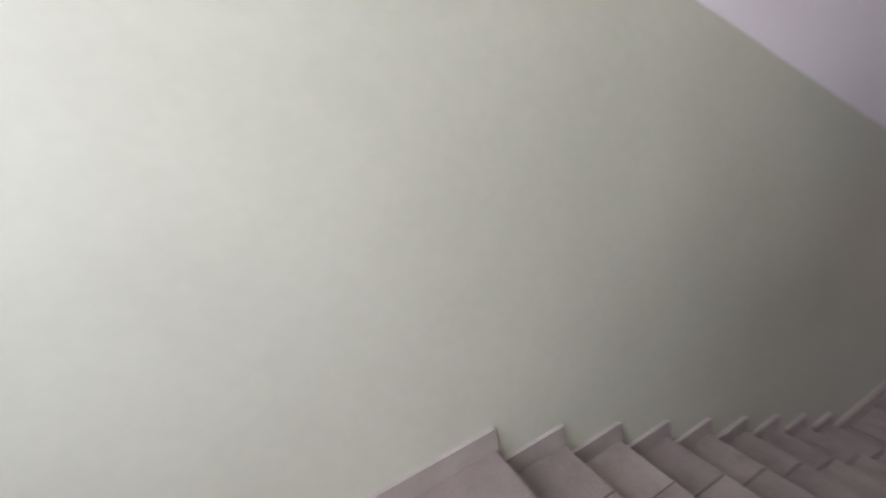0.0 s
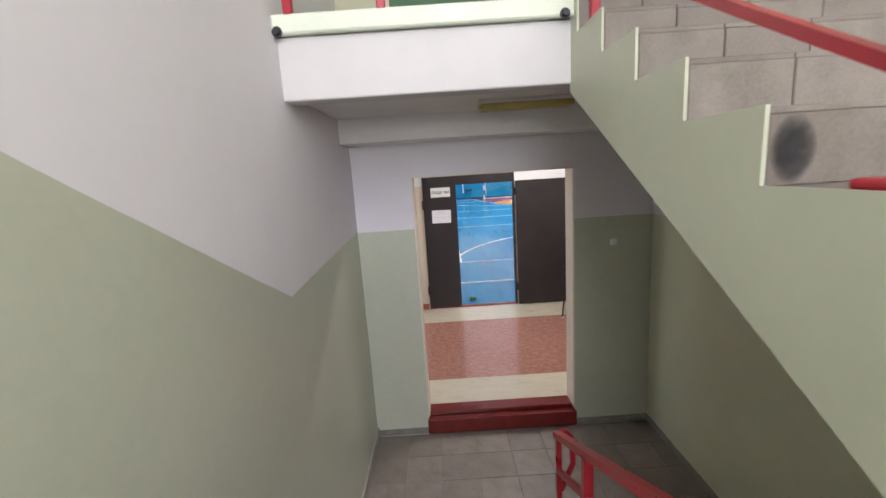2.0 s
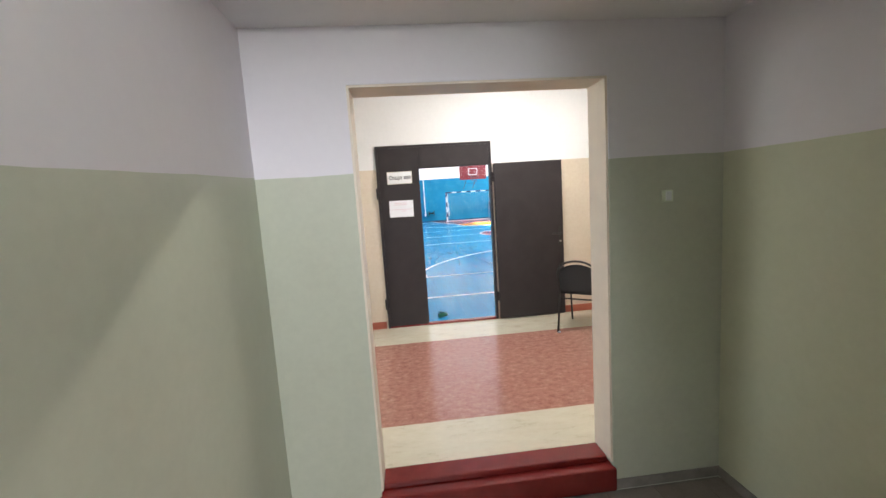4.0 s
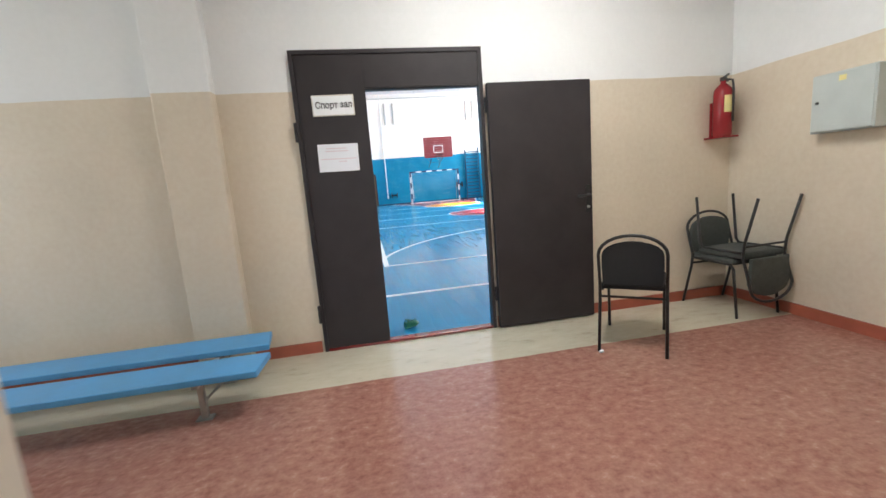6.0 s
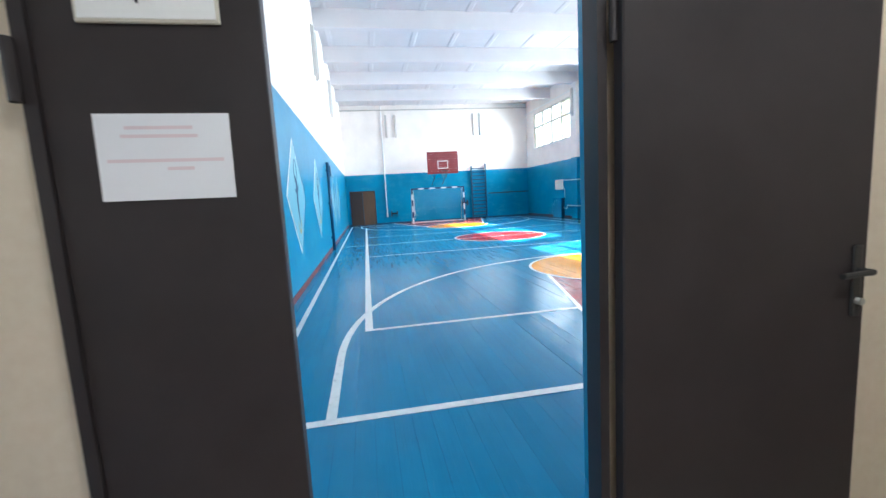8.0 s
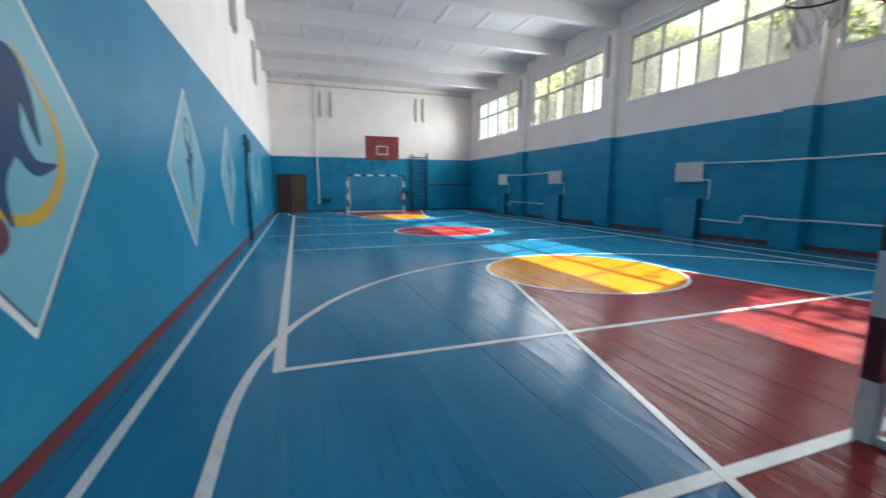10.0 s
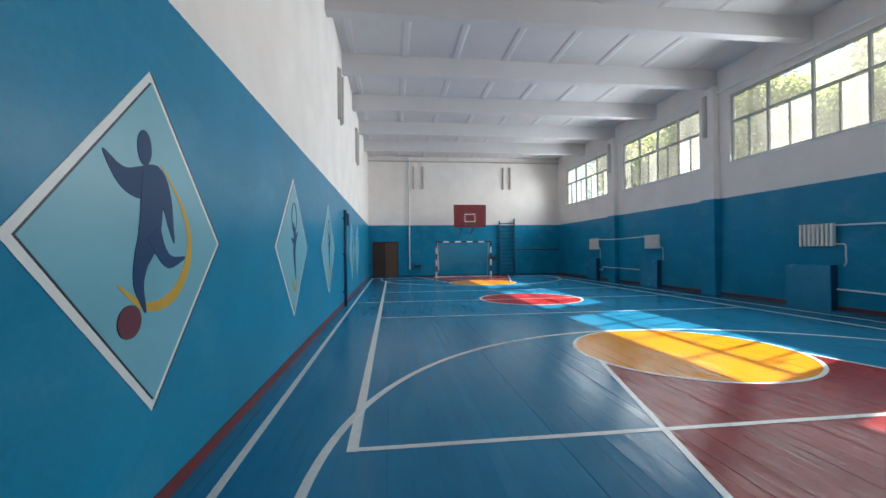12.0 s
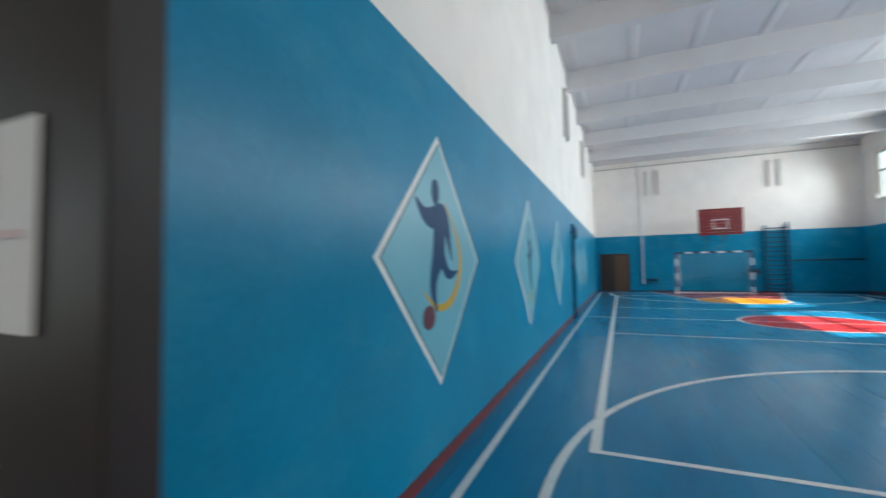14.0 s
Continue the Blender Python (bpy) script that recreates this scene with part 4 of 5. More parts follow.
# ---- gym windows ----
def gym_window(i, y0, y1):
    win = tagged(new("window_%d" % i), "wide white-framed gym window with two rows of panes", "window", kind="structure")
    x0, x1 = GX1 + 0.05, GX1 + 0.13
    mid = SILL + (HEAD - SILL) * 0.60
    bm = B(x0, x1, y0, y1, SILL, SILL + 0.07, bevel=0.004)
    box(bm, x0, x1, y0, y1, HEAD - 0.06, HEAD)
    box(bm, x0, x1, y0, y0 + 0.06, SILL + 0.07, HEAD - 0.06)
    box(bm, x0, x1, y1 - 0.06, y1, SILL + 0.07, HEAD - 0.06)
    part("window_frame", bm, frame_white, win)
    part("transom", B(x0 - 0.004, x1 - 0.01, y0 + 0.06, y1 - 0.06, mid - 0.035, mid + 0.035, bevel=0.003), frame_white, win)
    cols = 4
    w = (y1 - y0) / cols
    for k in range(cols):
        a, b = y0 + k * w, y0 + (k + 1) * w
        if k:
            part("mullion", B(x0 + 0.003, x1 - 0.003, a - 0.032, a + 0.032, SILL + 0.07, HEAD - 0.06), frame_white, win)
        c = a + w * 0.5
        part("glazing_bar", B(x0 + 0.01, x1 - 0.02, c - 0.02, c + 0.02, SILL + 0.07, mid - 0.035), frame_white, win)
        for (p0, p1, z0, z1) in ((a, c, SILL + 0.07, mid - 0.035), (c, b, SILL + 0.07, mid - 0.035), (a, b, mid + 0.035, HEAD - 0.06)):
            pn = part("pane", B(x0 + 0.045, x0 + 0.050, p0 + 0.02, p1 - 0.02, z0, z1), hazy, win)
            pn.visible_shadow = False
    part("window_sill", B(GX1 - 0.03, x0, y0 - 0.02, y1 + 0.02, SILL - 0.03, SILL + 0.004, bevel=0.006), gym_white, win)


for i, (y0, y1) in enumerate(WINDOWS):
    gym_window(i + 1, y0, y1)

# ---- gym wall lamps: pairs of upright tubes ----
def wall_lamp(m):
    lp = thing("wall_lamp", "grey upright fluorescent wall lamp, unlit", "lamp", m, "upright lamps on the gym walls")
    part("housing", B(-0.06, 0.06, -0.05, 0.0, 0.0, 1.35, bevel=0.006), lamp_grey, lp)
    part("tube_cover", B(-0.045, 0.045, -0.10, -0.05, 0.03, 1.32, bevel=0.015, seg=2), lamp_grey, lp)
    return lp


first = wall_lamp(pose(1.78, GY1, 5.22))
for x in (2.34, 7.27, 7.70):
    copy_thing(first, pose(x, GY1, 5.22))
for y in (6.46, 12.46, 18.4):
    copy_thing(first, pose(GX1 - 0.22, y, 5.05, 0, 0, -90))
for y in (11.25, 11.75, 16.5, 17.1):
    copy_thing(first, pose(GX0, y, 4.95, 0, 0, 90))

# ---- court lines ----
LZ0, LZ1, LW = 0.0004, 0.0024, 0.055
level = [0]


def court_line(label, bm):
    ob = tagged(link_mesh("court_line", bm, line_paint), label, "court line", kind="structure")
    level[0] += 1
    ob.location.z = 0.0002 * level[0]
    return ob


def straight(x0, y0, x1, y1, w=LW):
    d = Vector((x1 - x0, y1 - y0)).normalized()
    n = Vector((-d.y, d.x)) * w / 2
    bm = bmesh.new()
    a, b = Vector((x0, y0)), Vector((x1, y1))
    ribbon(bm, [a - n, b - n], [a + n, b + n], LZ0, LZ1)
    return bm


def ring(cx, cy, r, a0=0, a1=360, w=LW, n=72):
    bm = bmesh.new()
    ang = [radians(a0 + (a1 - a0) * k / n) for k in range(n + 1)]
    ribbon(bm, [(cx + (r - w / 2) * math.cos(a), cy + (r - w / 2) * math.sin(a)) for a in ang],
           [(cx + (r + w / 2) * math.cos(a), cy + (r + w / 2) * math.sin(a)) for a in ang], LZ0, LZ1 + 0.001)
    return bm


CX, CY = 4.65, 12.5
for bm in (straight(0.15, 3.31, 0.15, 21.69, 0.085), straight(9.15, 3.31, 9.15, 21.69, 0.085)):
    court_line("white painted volleyball side line on the blue floor", bm)
for y in (3.34, 21.66):
    court_line("white painted volleyball end line across the floor", straight(0.19, y, 9.11, y, 0.06))
for y in (9.56, 15.44, 12.5):
    court_line("thin white painted cross line on the blue floor", straight(-0.62 if y == 12.5 else 0.19, y, 9.92 if y == 12.5 else 9.11, y, 0.045))
for x in (-0.64, 9.94):
    court_line("white painted basketball side line near the wall", straight(x, 1.45, x, 23.55, 0.06))
for s, y in ((1, 1.46), (-1, 23.54)):
    court_line("white painted base line through the goal", straight(-0.64, y, 9.94, y, 0.075))
    court_line("white painted arc round the basket", ring(CX, CY - s * (CY - 2.55), 4.76, 0 if s > 0 else 180, 180 if s > 0 else 360, 0.07))
    for x in (-4.76, 4.76):
        court_line("white painted straight end of the basket arc", straight(CX + x, y, CX + x, CY - s * (CY - 2.55), 0.07))
    court_line("white ring round the yellow circle", ring(CX, CY - s * (CY - 5.75), 1.52, w=0.05))
    for e in (-1, 1):
        court_line("white edge line of the red key", straight(CX + e * 2.83, CY - s * (CY - 0.14), CX + e * 1.46, CY - s * (CY - 5.43), 0.055))
court_line("white ring round the red centre circle", ring(CX, CY, 1.52, w=0.06))

# ---- wall diamonds: painted panels ----
def diamond(bm, y, z, hy, hz, x0, x1):
    return prism(bm, [(y - hy, z), (y, z - hz), (y + hy, z), (y, z + hz)], "x", x0, x1)


def blob(bm, cy, cz, ry, rz, x0, x1, n=24, tilt=0.0):
    c, s = math.cos(tilt), math.sin(tilt)
    out = []
    for k in range(n):
        u, v = ry * math.cos(2 * math.pi * k / n), rz * math.sin(2 * math.pi * k / n)
        out.append((cy + u * c - v * s, cz + u * s + v * c))
    return prism(bm, out, "x", x0, x1)


X = GX0


def limb(bm, pts, widths, x0, x1):
    """A rounded stroke of changing width through the points."""
    from_pts = [Vector(p) for p in pts]
    fine, wid = [], []
    for i in range(len(from_pts) - 1):
        p0 = from_pts[max(i - 1, 0)]
        p1, p2 = from_pts[i], from_pts[i + 1]
        p3 = from_pts[min(i + 2, len(from_pts) - 1)]
        for k in range(6):
            t = k / 6
            fine.append(0.5 * ((2 * p1) + (p2 - p0) * t + (2 * p0 - 5 * p1 + 4 * p2 - p3) * t * t + (3 * p1 - p0 - 3 * p2 + p3) * t ** 3))
            wid.append(widths[i] + (widths[i + 1] - widths[i]) * t)
    fine.append(from_pts[-1])
    wid.append(widths[-1])
    left, right = [], []
    for i, p in enumerate(fine):
        d = (fine[min(i + 1, len(fine) - 1)] - fine[max(i - 1, 0)]).normalized()
        n = Vector((-d.y, d.x)) * wid[i] / 2
        left.append(p + n)
        right.append(p - n)
    return prism(bm, left + right[::-1], "x", x0, x1)


def mural(y, kind):
    """kind 0: a running shape with a ball; others: slim upright shapes."""
    mu = thing("wall_mural", ("light blue diamond wall mural, white border, dark blue shape, red ball", "light blue diamond wall mural, white border, slim abstract shape")[min(kind, 1)], "mural")
    z = 1.55
    bm = bmesh.new()
    diamond(bm, y + 0.026, z, 0.938, 0.966, X, X + 0.0015)
    part("dark_edge", bm, dia_line, mu, "thin dark edge line")
    bm = bmesh.new()
    diamond(bm, y, z, 0.935, 0.965, X, X + 0.003)
    part("border", bm, dia_white, mu, "white border")
    bm = bmesh.new()
    diamond(bm, y + 0.005, z, 0.878, 0.907, X, X + 0.0045)
    part("inner_line", bm, dia_line, mu, "thin dark inner line")
    bm = bmesh.new()
    diamond(bm, y + 0.018, z, 0.877, 0.905, X, X + 0.006)
    part("field", bm, dia_blue, mu, "light blue painted field")
    a, b = X + 0.005, X + 0.0085
    if kind == 0:
        bm = bmesh.new()
        blob(bm, y - 0.06, z + 0.515, 0.068, 0.098, a, b)
        part("round_shape", bm, dia_navy, mu)
        bm = bmesh.new()
        limb(bm, [(y - 0.40, z + 0.43), (y - 0.27, z + 0.33), (y - 0.13, z + 0.31), (y + 0.06, z + 0.35), (y + 0.16, z + 0.25), (y + 0.21, z + 0.10), (y + 0.25, z - 0.01)], [0.008, 0.10, 0.17, 0.18, 0.12, 0.065, 0.008], a, b)
        part("upper_shape", bm, dia_navy, mu)
        bm = bmesh.new()
        limb(bm, [(y + 0.02, z + 0.38), (y + 0.01, z + 0.20), (y - 0.02, z + 0.03), (y - 0.10, z - 0.12), (y - 0.12, z - 0.25), (y - 0.06, z - 0.40)], [0.20, 0.22, 0.21, 0.13, 0.09, 0.012], a, b + 0.001)
        part("body_shape", bm, dia_navy, mu)
        bm = bmesh.new()
        limb(bm, [(y + 0.02, z + 0.05), (y + 0.10, z - 0.06), (y + 0.20, z - 0.125), (y + 0.38, z - 0.10)], [0.16, 0.10, 0.08, 0.012], a, b + 0.002)
        part("lower_shape", bm, dia_navy, mu)
        bm = bmesh.new()
        limb(bm, [(y + 0.10, z + 0.46), (y + 0.32, z + 0.26), (y + 0.44, z + 0.06), (y + 0.41, z - 0.16), (y + 0.22, z - 0.34), (y - 0.05, z - 0.37), (y - 0.30, z - 0.23)], [0.008, 0.03, 0.06, 0.08, 0.075, 0.05, 0.008], a, b - 0.001)
        part("arc_shape", bm, dia_gold, mu, "gold painted arc")
        bm = bmesh.new()
        blob(bm, y - 0.205, z - 0.43, 0.10, 0.088, a, b + 0.003)
        part("ball_shape", bm, dia_maroon, mu, "maroon painted ball")
    else:
        bm = bmesh.new()
        limb(bm, [(y - 0.05, z + 0.35), (y + 0.06, z + 0.15), (y + 0.02, z - 0.10), (y + 0.10, z - 0.45)], [0.02, 0.16, 0.12, 0.02], a, b)
        part("body_shape", bm, dia_navy, mu)
        bm = bmesh.new()
        limb(bm, [(y + 0.22, z + 0.22), (y + 0.05, z + 0.08), (y - 0.15, z + 0.12)], [0.02, 0.09, 0.02], a, b + 0.001)
        part("side_shape", bm, dia_navy, mu)
        bm = bmesh.new()
        sweep(bm, [(a, y + 0.02 + 0.14 * math.cos(t), z + 0.42 + 0.2 * math.sin(t)) for t in (2 * math.pi * k / 24 for k in range(24))], 0.008, 6, True)
        part("loop_shape", bm, dia_navy, mu)
        bm = bmesh.new()
        limb(bm, [(y - 0.12, z - 0.42), (y + 0.05, z - 0.60), (y + 0.22, z - 0.40)], [0.01, 0.06, 0.01], a, b)
        part("arc_shape", bm, dia_gold, mu, "gold painted arc")


for k, y in enumerate((2.73, 6.2, 9.45, 14.8, 17.0)):
    mural(y, min(k, 1))

# ---- goals ----
def striped(name, parent, dark, a, b, w, n):
    """A post or bar of alternating painted bands, each a piece of its own."""
    a, b = Vector(a), Vector(b)
    whole = None
    for k in range(n):
        bm = bar(bmesh.new(), a.lerp(b, k / n), a.lerp(b, (k + 1) / n), w)
        if whole is None:
            whole = part(name, bm, dark, parent)
        else:
            part("band", bm, (dark, goal_white)[k % 2], whole)


def net_line(p, q, sag, k=6):
    p, q = Vector(p), Vector(q)
    return [p.lerp(q, i / k) - Vector((0, 0, sag * math.sin(math.pi * i / k))) for i in range(k + 1)]


def goal(m, stripe, label):
    """A goal 3.08 m wide facing +y, origin under the middle of its mouth."""
    g = thing("handball_goal", label, "goal", m)
    w = 0.08
    for s in (-1, 1):
        striped("post", g, stripe, (s * 1.54, 0, 2.04), (s * 1.54, 0, 0.0), w, 6)
    striped("crossbar", g, stripe, (-1.50, 0, 2.0), (1.50, 0, 2.0), w - 0.004, 9)
    for s in (-1, 1):
        bm = bmesh.new()
        sweep(bm, [(s * 1.52, -0.03, 2.02), (s * 1.53, -0.42, 2.03), (s * 1.53, -0.46, 1.98), (s * 1.53, -0.86, 0.05)], 0.016, 8)
        part("stay", bm, goal_grey, g, smooth=True)
        bm = bmesh.new()
        bar(bm, (s * 1.54, -0.04, 0.025), (s * 1.54, -0.86, 0.025), 0.05, 0.045)
        part("base_bar", bm, goal_white, g, "worn white floor bar")
    bm = bmesh.new()
    bar(bm, (-1.54, -0.86, 0.025), (1.54, -0.86, 0.025), 0.05, 0.045)
    part("back_bar", bm, goal_white, g, "worn white floor bar")
    # square-meshed net: drawn across the back, hanging in bright folds at the +x side
    bm = bmesh.new()

    def back(u, v):
        e = 1 - (1 - u) ** 1.25
        drop = 1.38 + 0.10 * math.sin(9 * e) + 0.14 * e
        y = -0.05 - 0.16 * v + 0.05 * math.sin(13 * e + 2.5 * v) * (0.2 + v)
        return (-1.46 + 2.94 * e + 0.16 * v * (1 - e) + 0.03 * math.sin(6 * v + 4 * u), y, 1.96 - drop * v)

    def side(u, v):
        fold = 0.07 * math.sin(26 * u + 2 * v) * (0.35 + v) + 0.04 * math.sin(7 * u + 5 * v)
        y = -0.04 - (0.40 + 0.22 * v) * u + 0.05 * math.sin(11 * u) * v
        return (1.50 - abs(fold) - 0.04 * v, y, 1.97 - 1.72 * v + 0.05 * math.sin(9 * u) * v)

    def mesh_net(at, nu, nv, r, skip):
        rnd = random.Random(nu)
        for a in range(nu + 1):
            end = nv - rnd.choice((0, 0, 1, 2, 3)) if skip else nv
            sweep(bm, [at(a / nu, b / nv) for b in range(end + 1)], r, 3)
        for b in range(nv + 1):
            if b < nv - 2 or not skip:
                sweep(bm, [at(a / nu, (b + 0.18 * math.sin(a * 1.9 + b)) / nv) for a in range(nu + 1)], r, 3)

    mesh_net(back, 24, 13, 0.0018, True)
    mesh_net(side, 12, 18, 0.0042, True)
    sweep(bm, net_line((-1.5, -0.03, 1.98), (-1.52, -0.47, 1.86), 0.10), 0.004, 4)
    part("net", bm, net_cord, g, "torn white cord net")
    return g


goal(pose(4.68, 1.41, 0), goal_red, "handball goal with dark red and white banded posts, white net")
goal(pose(4.44, 23.10, 0, 0, 0, 180), goal_navy, "handball goal with navy and white banded posts")

# ---- basketball backboards ----
def backboard(m, label):
    """A board facing +y with its bracing behind, origin on the wall at floor level, board 2.3 m out."""
    bb = thing("basketball_backboard", label, "backboard", m)
    out = 2.30
    rows = 9
    h = 1.25 / rows
    for k in range(rows):
        part("board_plank", B(-0.9, 0.9, out - 0.03, out, 2.79 + k * h, 2.79 + (k + 1) * h - 0.006, bevel=0.003), board_red, bb)
    for s in (-0.55, 0.55):
        part("batten", B(s - 0.04, s + 0.04, out - 0.07, out - 0.03, 2.80, 4.03), board_red, bb)
    bm = B(-0.30, 0.30, out, out + 0.004, 3.08, 3.12)
    box(bm, -0.30, 0.30, out, out + 0.004, 3.49, 3.53)
    box(bm, -0.30, -0.26, out, out + 0.004, 3.12, 3.49)
    box(bm, 0.26, 0.30, out, out + 0.004, 3.12, 3.49)
    part("target_mark", bm, line_paint, bb, "white painted square")
    bm = bmesh.new()
    c = (0, out + 0.36, 2.95)
    sweep(bm, [(c[0] + 0.225 * math.cos(a), c[1] + 0.225 * math.sin(a), c[2]) for a in (2 * math.pi * k / 28 for k in range(28))], 0.011, 8, True)
    bar(bm, (-0.07, out, 2.94), (-0.1, out + 0.17, 2.95), 0.02)
    bar(bm, (0.07, out, 2.94), (0.1, out + 0.17, 2.95), 0.02)
    hoop = part("hoop", bm, steel_dark, bb, "thin dark steel ring")
    bm = bmesh.new()
    n = 12
    torn = random.Random(8)
    for k in range(n):
        for w in (1, -1):
            if torn.random() < 0.2:
                continue
            pts = []
            for j in range(torn.choice((3, 4, 5, 5))):
                a = 2 * math.pi * (k + w * j * 0.5) / n
                r = 0.225 - 0.028 * j
                pts.append((r * math.cos(a) + torn.uniform(-0.02, 0.02) * j * 0.5, out + 0.36 + r * math.sin(a), 2.945 - 0.1 * j + 0.03 * math.sin(5 * a + j)))
            sweep(bm, pts, 0.0035, 3)
    part("net", bm, old_cord, hoop, "worn dark cord net")
    # two flat trusses from the wall to the back of the board, tied across
    def chord(y, low):
        return 2.24 + 0.355 * y if low else 2.84 + 0.215 * y

    end = out - 0.07
    for s in (-0.33, 0.33):
        for low in (True, False):
            part("chord", bar(bmesh.new(), (s, 0.0, chord(0, low)), (s, end, chord(end, low)), 0.022), steel_dark, bb)
        part("chord", bar(bmesh.new(), (s, 0.0, 3.72), (s, end, 3.86), 0.022), steel_dark, bb)
        part("diagonal", bar(bmesh.new(), (s, end, chord(end, True)), (s, 1.30, chord(1.30, False)), 0.018), steel_dark, bb)
        part("diagonal", bar(bmesh.new(), (s, 1.30, chord(1.30, False)), (s, 0.93, chord(0.93, True)), 0.018), steel_dark, bb)
        part("diagonal", bar(bmesh.new(), (s, 0.93, chord(0.93, True)), (s, 0.03, chord(0.03, False)), 0.018), steel_dark, bb)
    for y, low in ((0.93, True), (1.30, False)):
        part("tie", bar(bmesh.new(), (-0.33, y, chord(y, low)), (0.33, y, chord(y, low)), 0.018), steel_dark, bb)
    return bb


backboard(pose(4.63, GY0, 0), "dark red plank backboard on a steel truss above the goal")
backboard(pose(4.74, GY1, 0, 0, 0, 180), "dark red plank backboard with a white square on the end wall")
post = thing("wall_post", "blue painted steel post on the gym end wall", "post")
part("shaft", B(4.66, 4.92, GY0 + 0.02, 0.29, 0.0, 5.2, bevel=0.01), gym_blue, post)
part("flange", B(4.645, 4.935, GY0 + 0.02, 0.305, 2.96, 3.06, bevel=0.005), gym_blue, post)

net_post = thing("net_post", "blue painted steel net post standing against the gym wall", "post", pose(GX0, 12.1, 0))
part("shaft", T((0.07, 0, 0.0), (0.07, 0, 2.62), 0.045, n=14), dark_blue, net_post, smooth=True)
part("cap", T((0.07, 0, 2.62), (0.07, 0, 2.66), 0.05, n=14), dark_blue, net_post)
for z in (0.35, 1.4, 2.4):
    part("wall_clamp", B(0.0, 0.07, -0.055, 0.055, z, z + 0.05, bevel=0.004), dark_blue, net_post)
cb = thing("switch_box", "small dark blue steel switch box on the gym wall", "switch box", pose(GX0, 12.95, 2.28))
part("body", B(0.0, 0.09, -0.16, 0.16, 0.0, 0.36, bevel=0.006), dark_blue, cb)
part("door", B(0.09, 0.098, -0.145, 0.145, 0.015, 0.345, bevel=0.003), dark_blue, cb)

# ---- doors of the gym ----
fd = thing("exit_door", "dark brown wooden double door, one leaf ajar into darkness", "door", pose(0.07, GY1, 0))
bm = B(-0.76, -0.70, -0.05, 0.0, 0.0, 2.08)
box(bm, 0.70, 0.76, -0.05, 0.0, 0.0, 2.08)
box(bm, -0.70, 0.70, -0.05, 0.0, 2.02, 2.08)
part("door_frame", bm, dark_wood, fd)
part("leaf", B(-0.70, -0.005, -0.03, 0.0, 0.01, 2.02, bevel=0.004), dark_wood, fd)
part("leaf", B(0.005, 0.70, -0.04, 0.0, 0.01, 2.02, bevel=0.004), brown_door, fd, "brown painted leaf")
sd = thing("side_door", "brown painted wooden door with a paper notice", "door", pose(GX1, 0.78, 0))
part("leaf", B(-0.05, 0.0, -0.45, 0.45, 0.0, 2.06, bevel=0.004), brown_door, sd)
for z0, z1 in ((0.15, 0.85), (1.0, 1.9)):
    part("panel", B(-0.06, -0.05, -0.33, 0.33, z0, z1, bevel=0.004), brown_door, sd)
part("paper_notice", B(-0.064, -0.06, 0.05, 0.34, 1.42, 1.86), paper, sd, "white paper notice")

# ---- wall bars ----
wb = thing("wall_bars", "dark blue painted gymnastic wall bars", "wall bars", pose(7.43, GY1, 0))
for s in (-0.46, 0.46):
    part("upright", B(s - 0.03, s + 0.03, -0.20, -0.06, 0.0, 3.30 if s < 0 else 3.42, bevel=0.006), dark_blue, wb)
for k in range(14):
    z = 0.18 + k * 0.228
    part("rung", T((-0.46, -0.15, z), (0.46, -0.15, z), 0.028), dark_blue, wb)
for s in (-0.46, 0.46):
    part("wall_bracket", B(s - 0.025, s + 0.025, -0.06, 0.0, 2.4, 2.5), dark_blue, wb)
wr = thing("wall_rail", "dark steel exercise rail along the end wall", "rail")
part("bar", T((8.0, GY1 - 0.16, 1.55), (10.75, GY1 - 0.16, 1.55), 0.03), steel_dark, wr)
for x in (8.3, 9.4, 10.5):
    part("bracket", bar(bmesh.new(), (x, GY1 - 0.16, 1.55), (x, GY1, 1.50), 0.03), steel_dark, wr)
for bx, bz in ((1.95, 0.62), (6.45, 1.02)):
    br = thing("steel_bracket", "small dark steel wall bracket", "bracket", pose(bx, GY1, bz))
    part("plate", B(-0.2, 0.2, -0.04, 0.0, -0.04, 0.04), steel_dark, br)
    for s in (-0.18, 0.18):
        part("arm", B(s - 0.02, s + 0.02, -0.22, 0.0, -0.16, 0.16), steel_dark, br)
pipe = thing("heating_riser", "white painted vertical heating pipe on the end wall", "pipe")
part("riser", T((1.50, GY1 - 0.06, 0.55), (1.50, GY1 - 0.06, GZ - 0.05), 0.035), gym_white, pipe)
part("valve", B(1.45, 1.55, GY1 - 0.12, GY1, 0.42, 0.62, bevel=0.01), gym_white, pipe)

# ---- radiators and pipes on the window wall ----
def radiator(y0, y1, label):
    r = thing("radiator", label, "radiator", None, "radiators on the window wall")
    n = max(5, round((y1 - y0) / 0.105))
    w = (y1 - y0) / n
    for k in range(n):
        bm = B(GX1 - 0.16, GX1 - 0.06, y0 + k * w + 0.022, y0 + (k + 1) * w - 0.022, 1.50, 2.04, bevel=0.012, seg=2)
        part("section", bm, rad_white, r)
    bm = T((GX1 - 0.11, y0, 1.55), (GX1 - 0.11, y1, 1.55), 0.022)
    tube(bm, (GX1 - 0.11, y0, 1.99), (GX1 - 0.11, y1, 1.99), 0.022)
    part("header", bm, rad_white, r)
    for y in (y0 + 0.1, y1 - 0.1):
        part("bracket", B(GX1 - 0.08, GX1, y - 0.015, y + 0.015, 1.62, 1.66), rad_white, r)


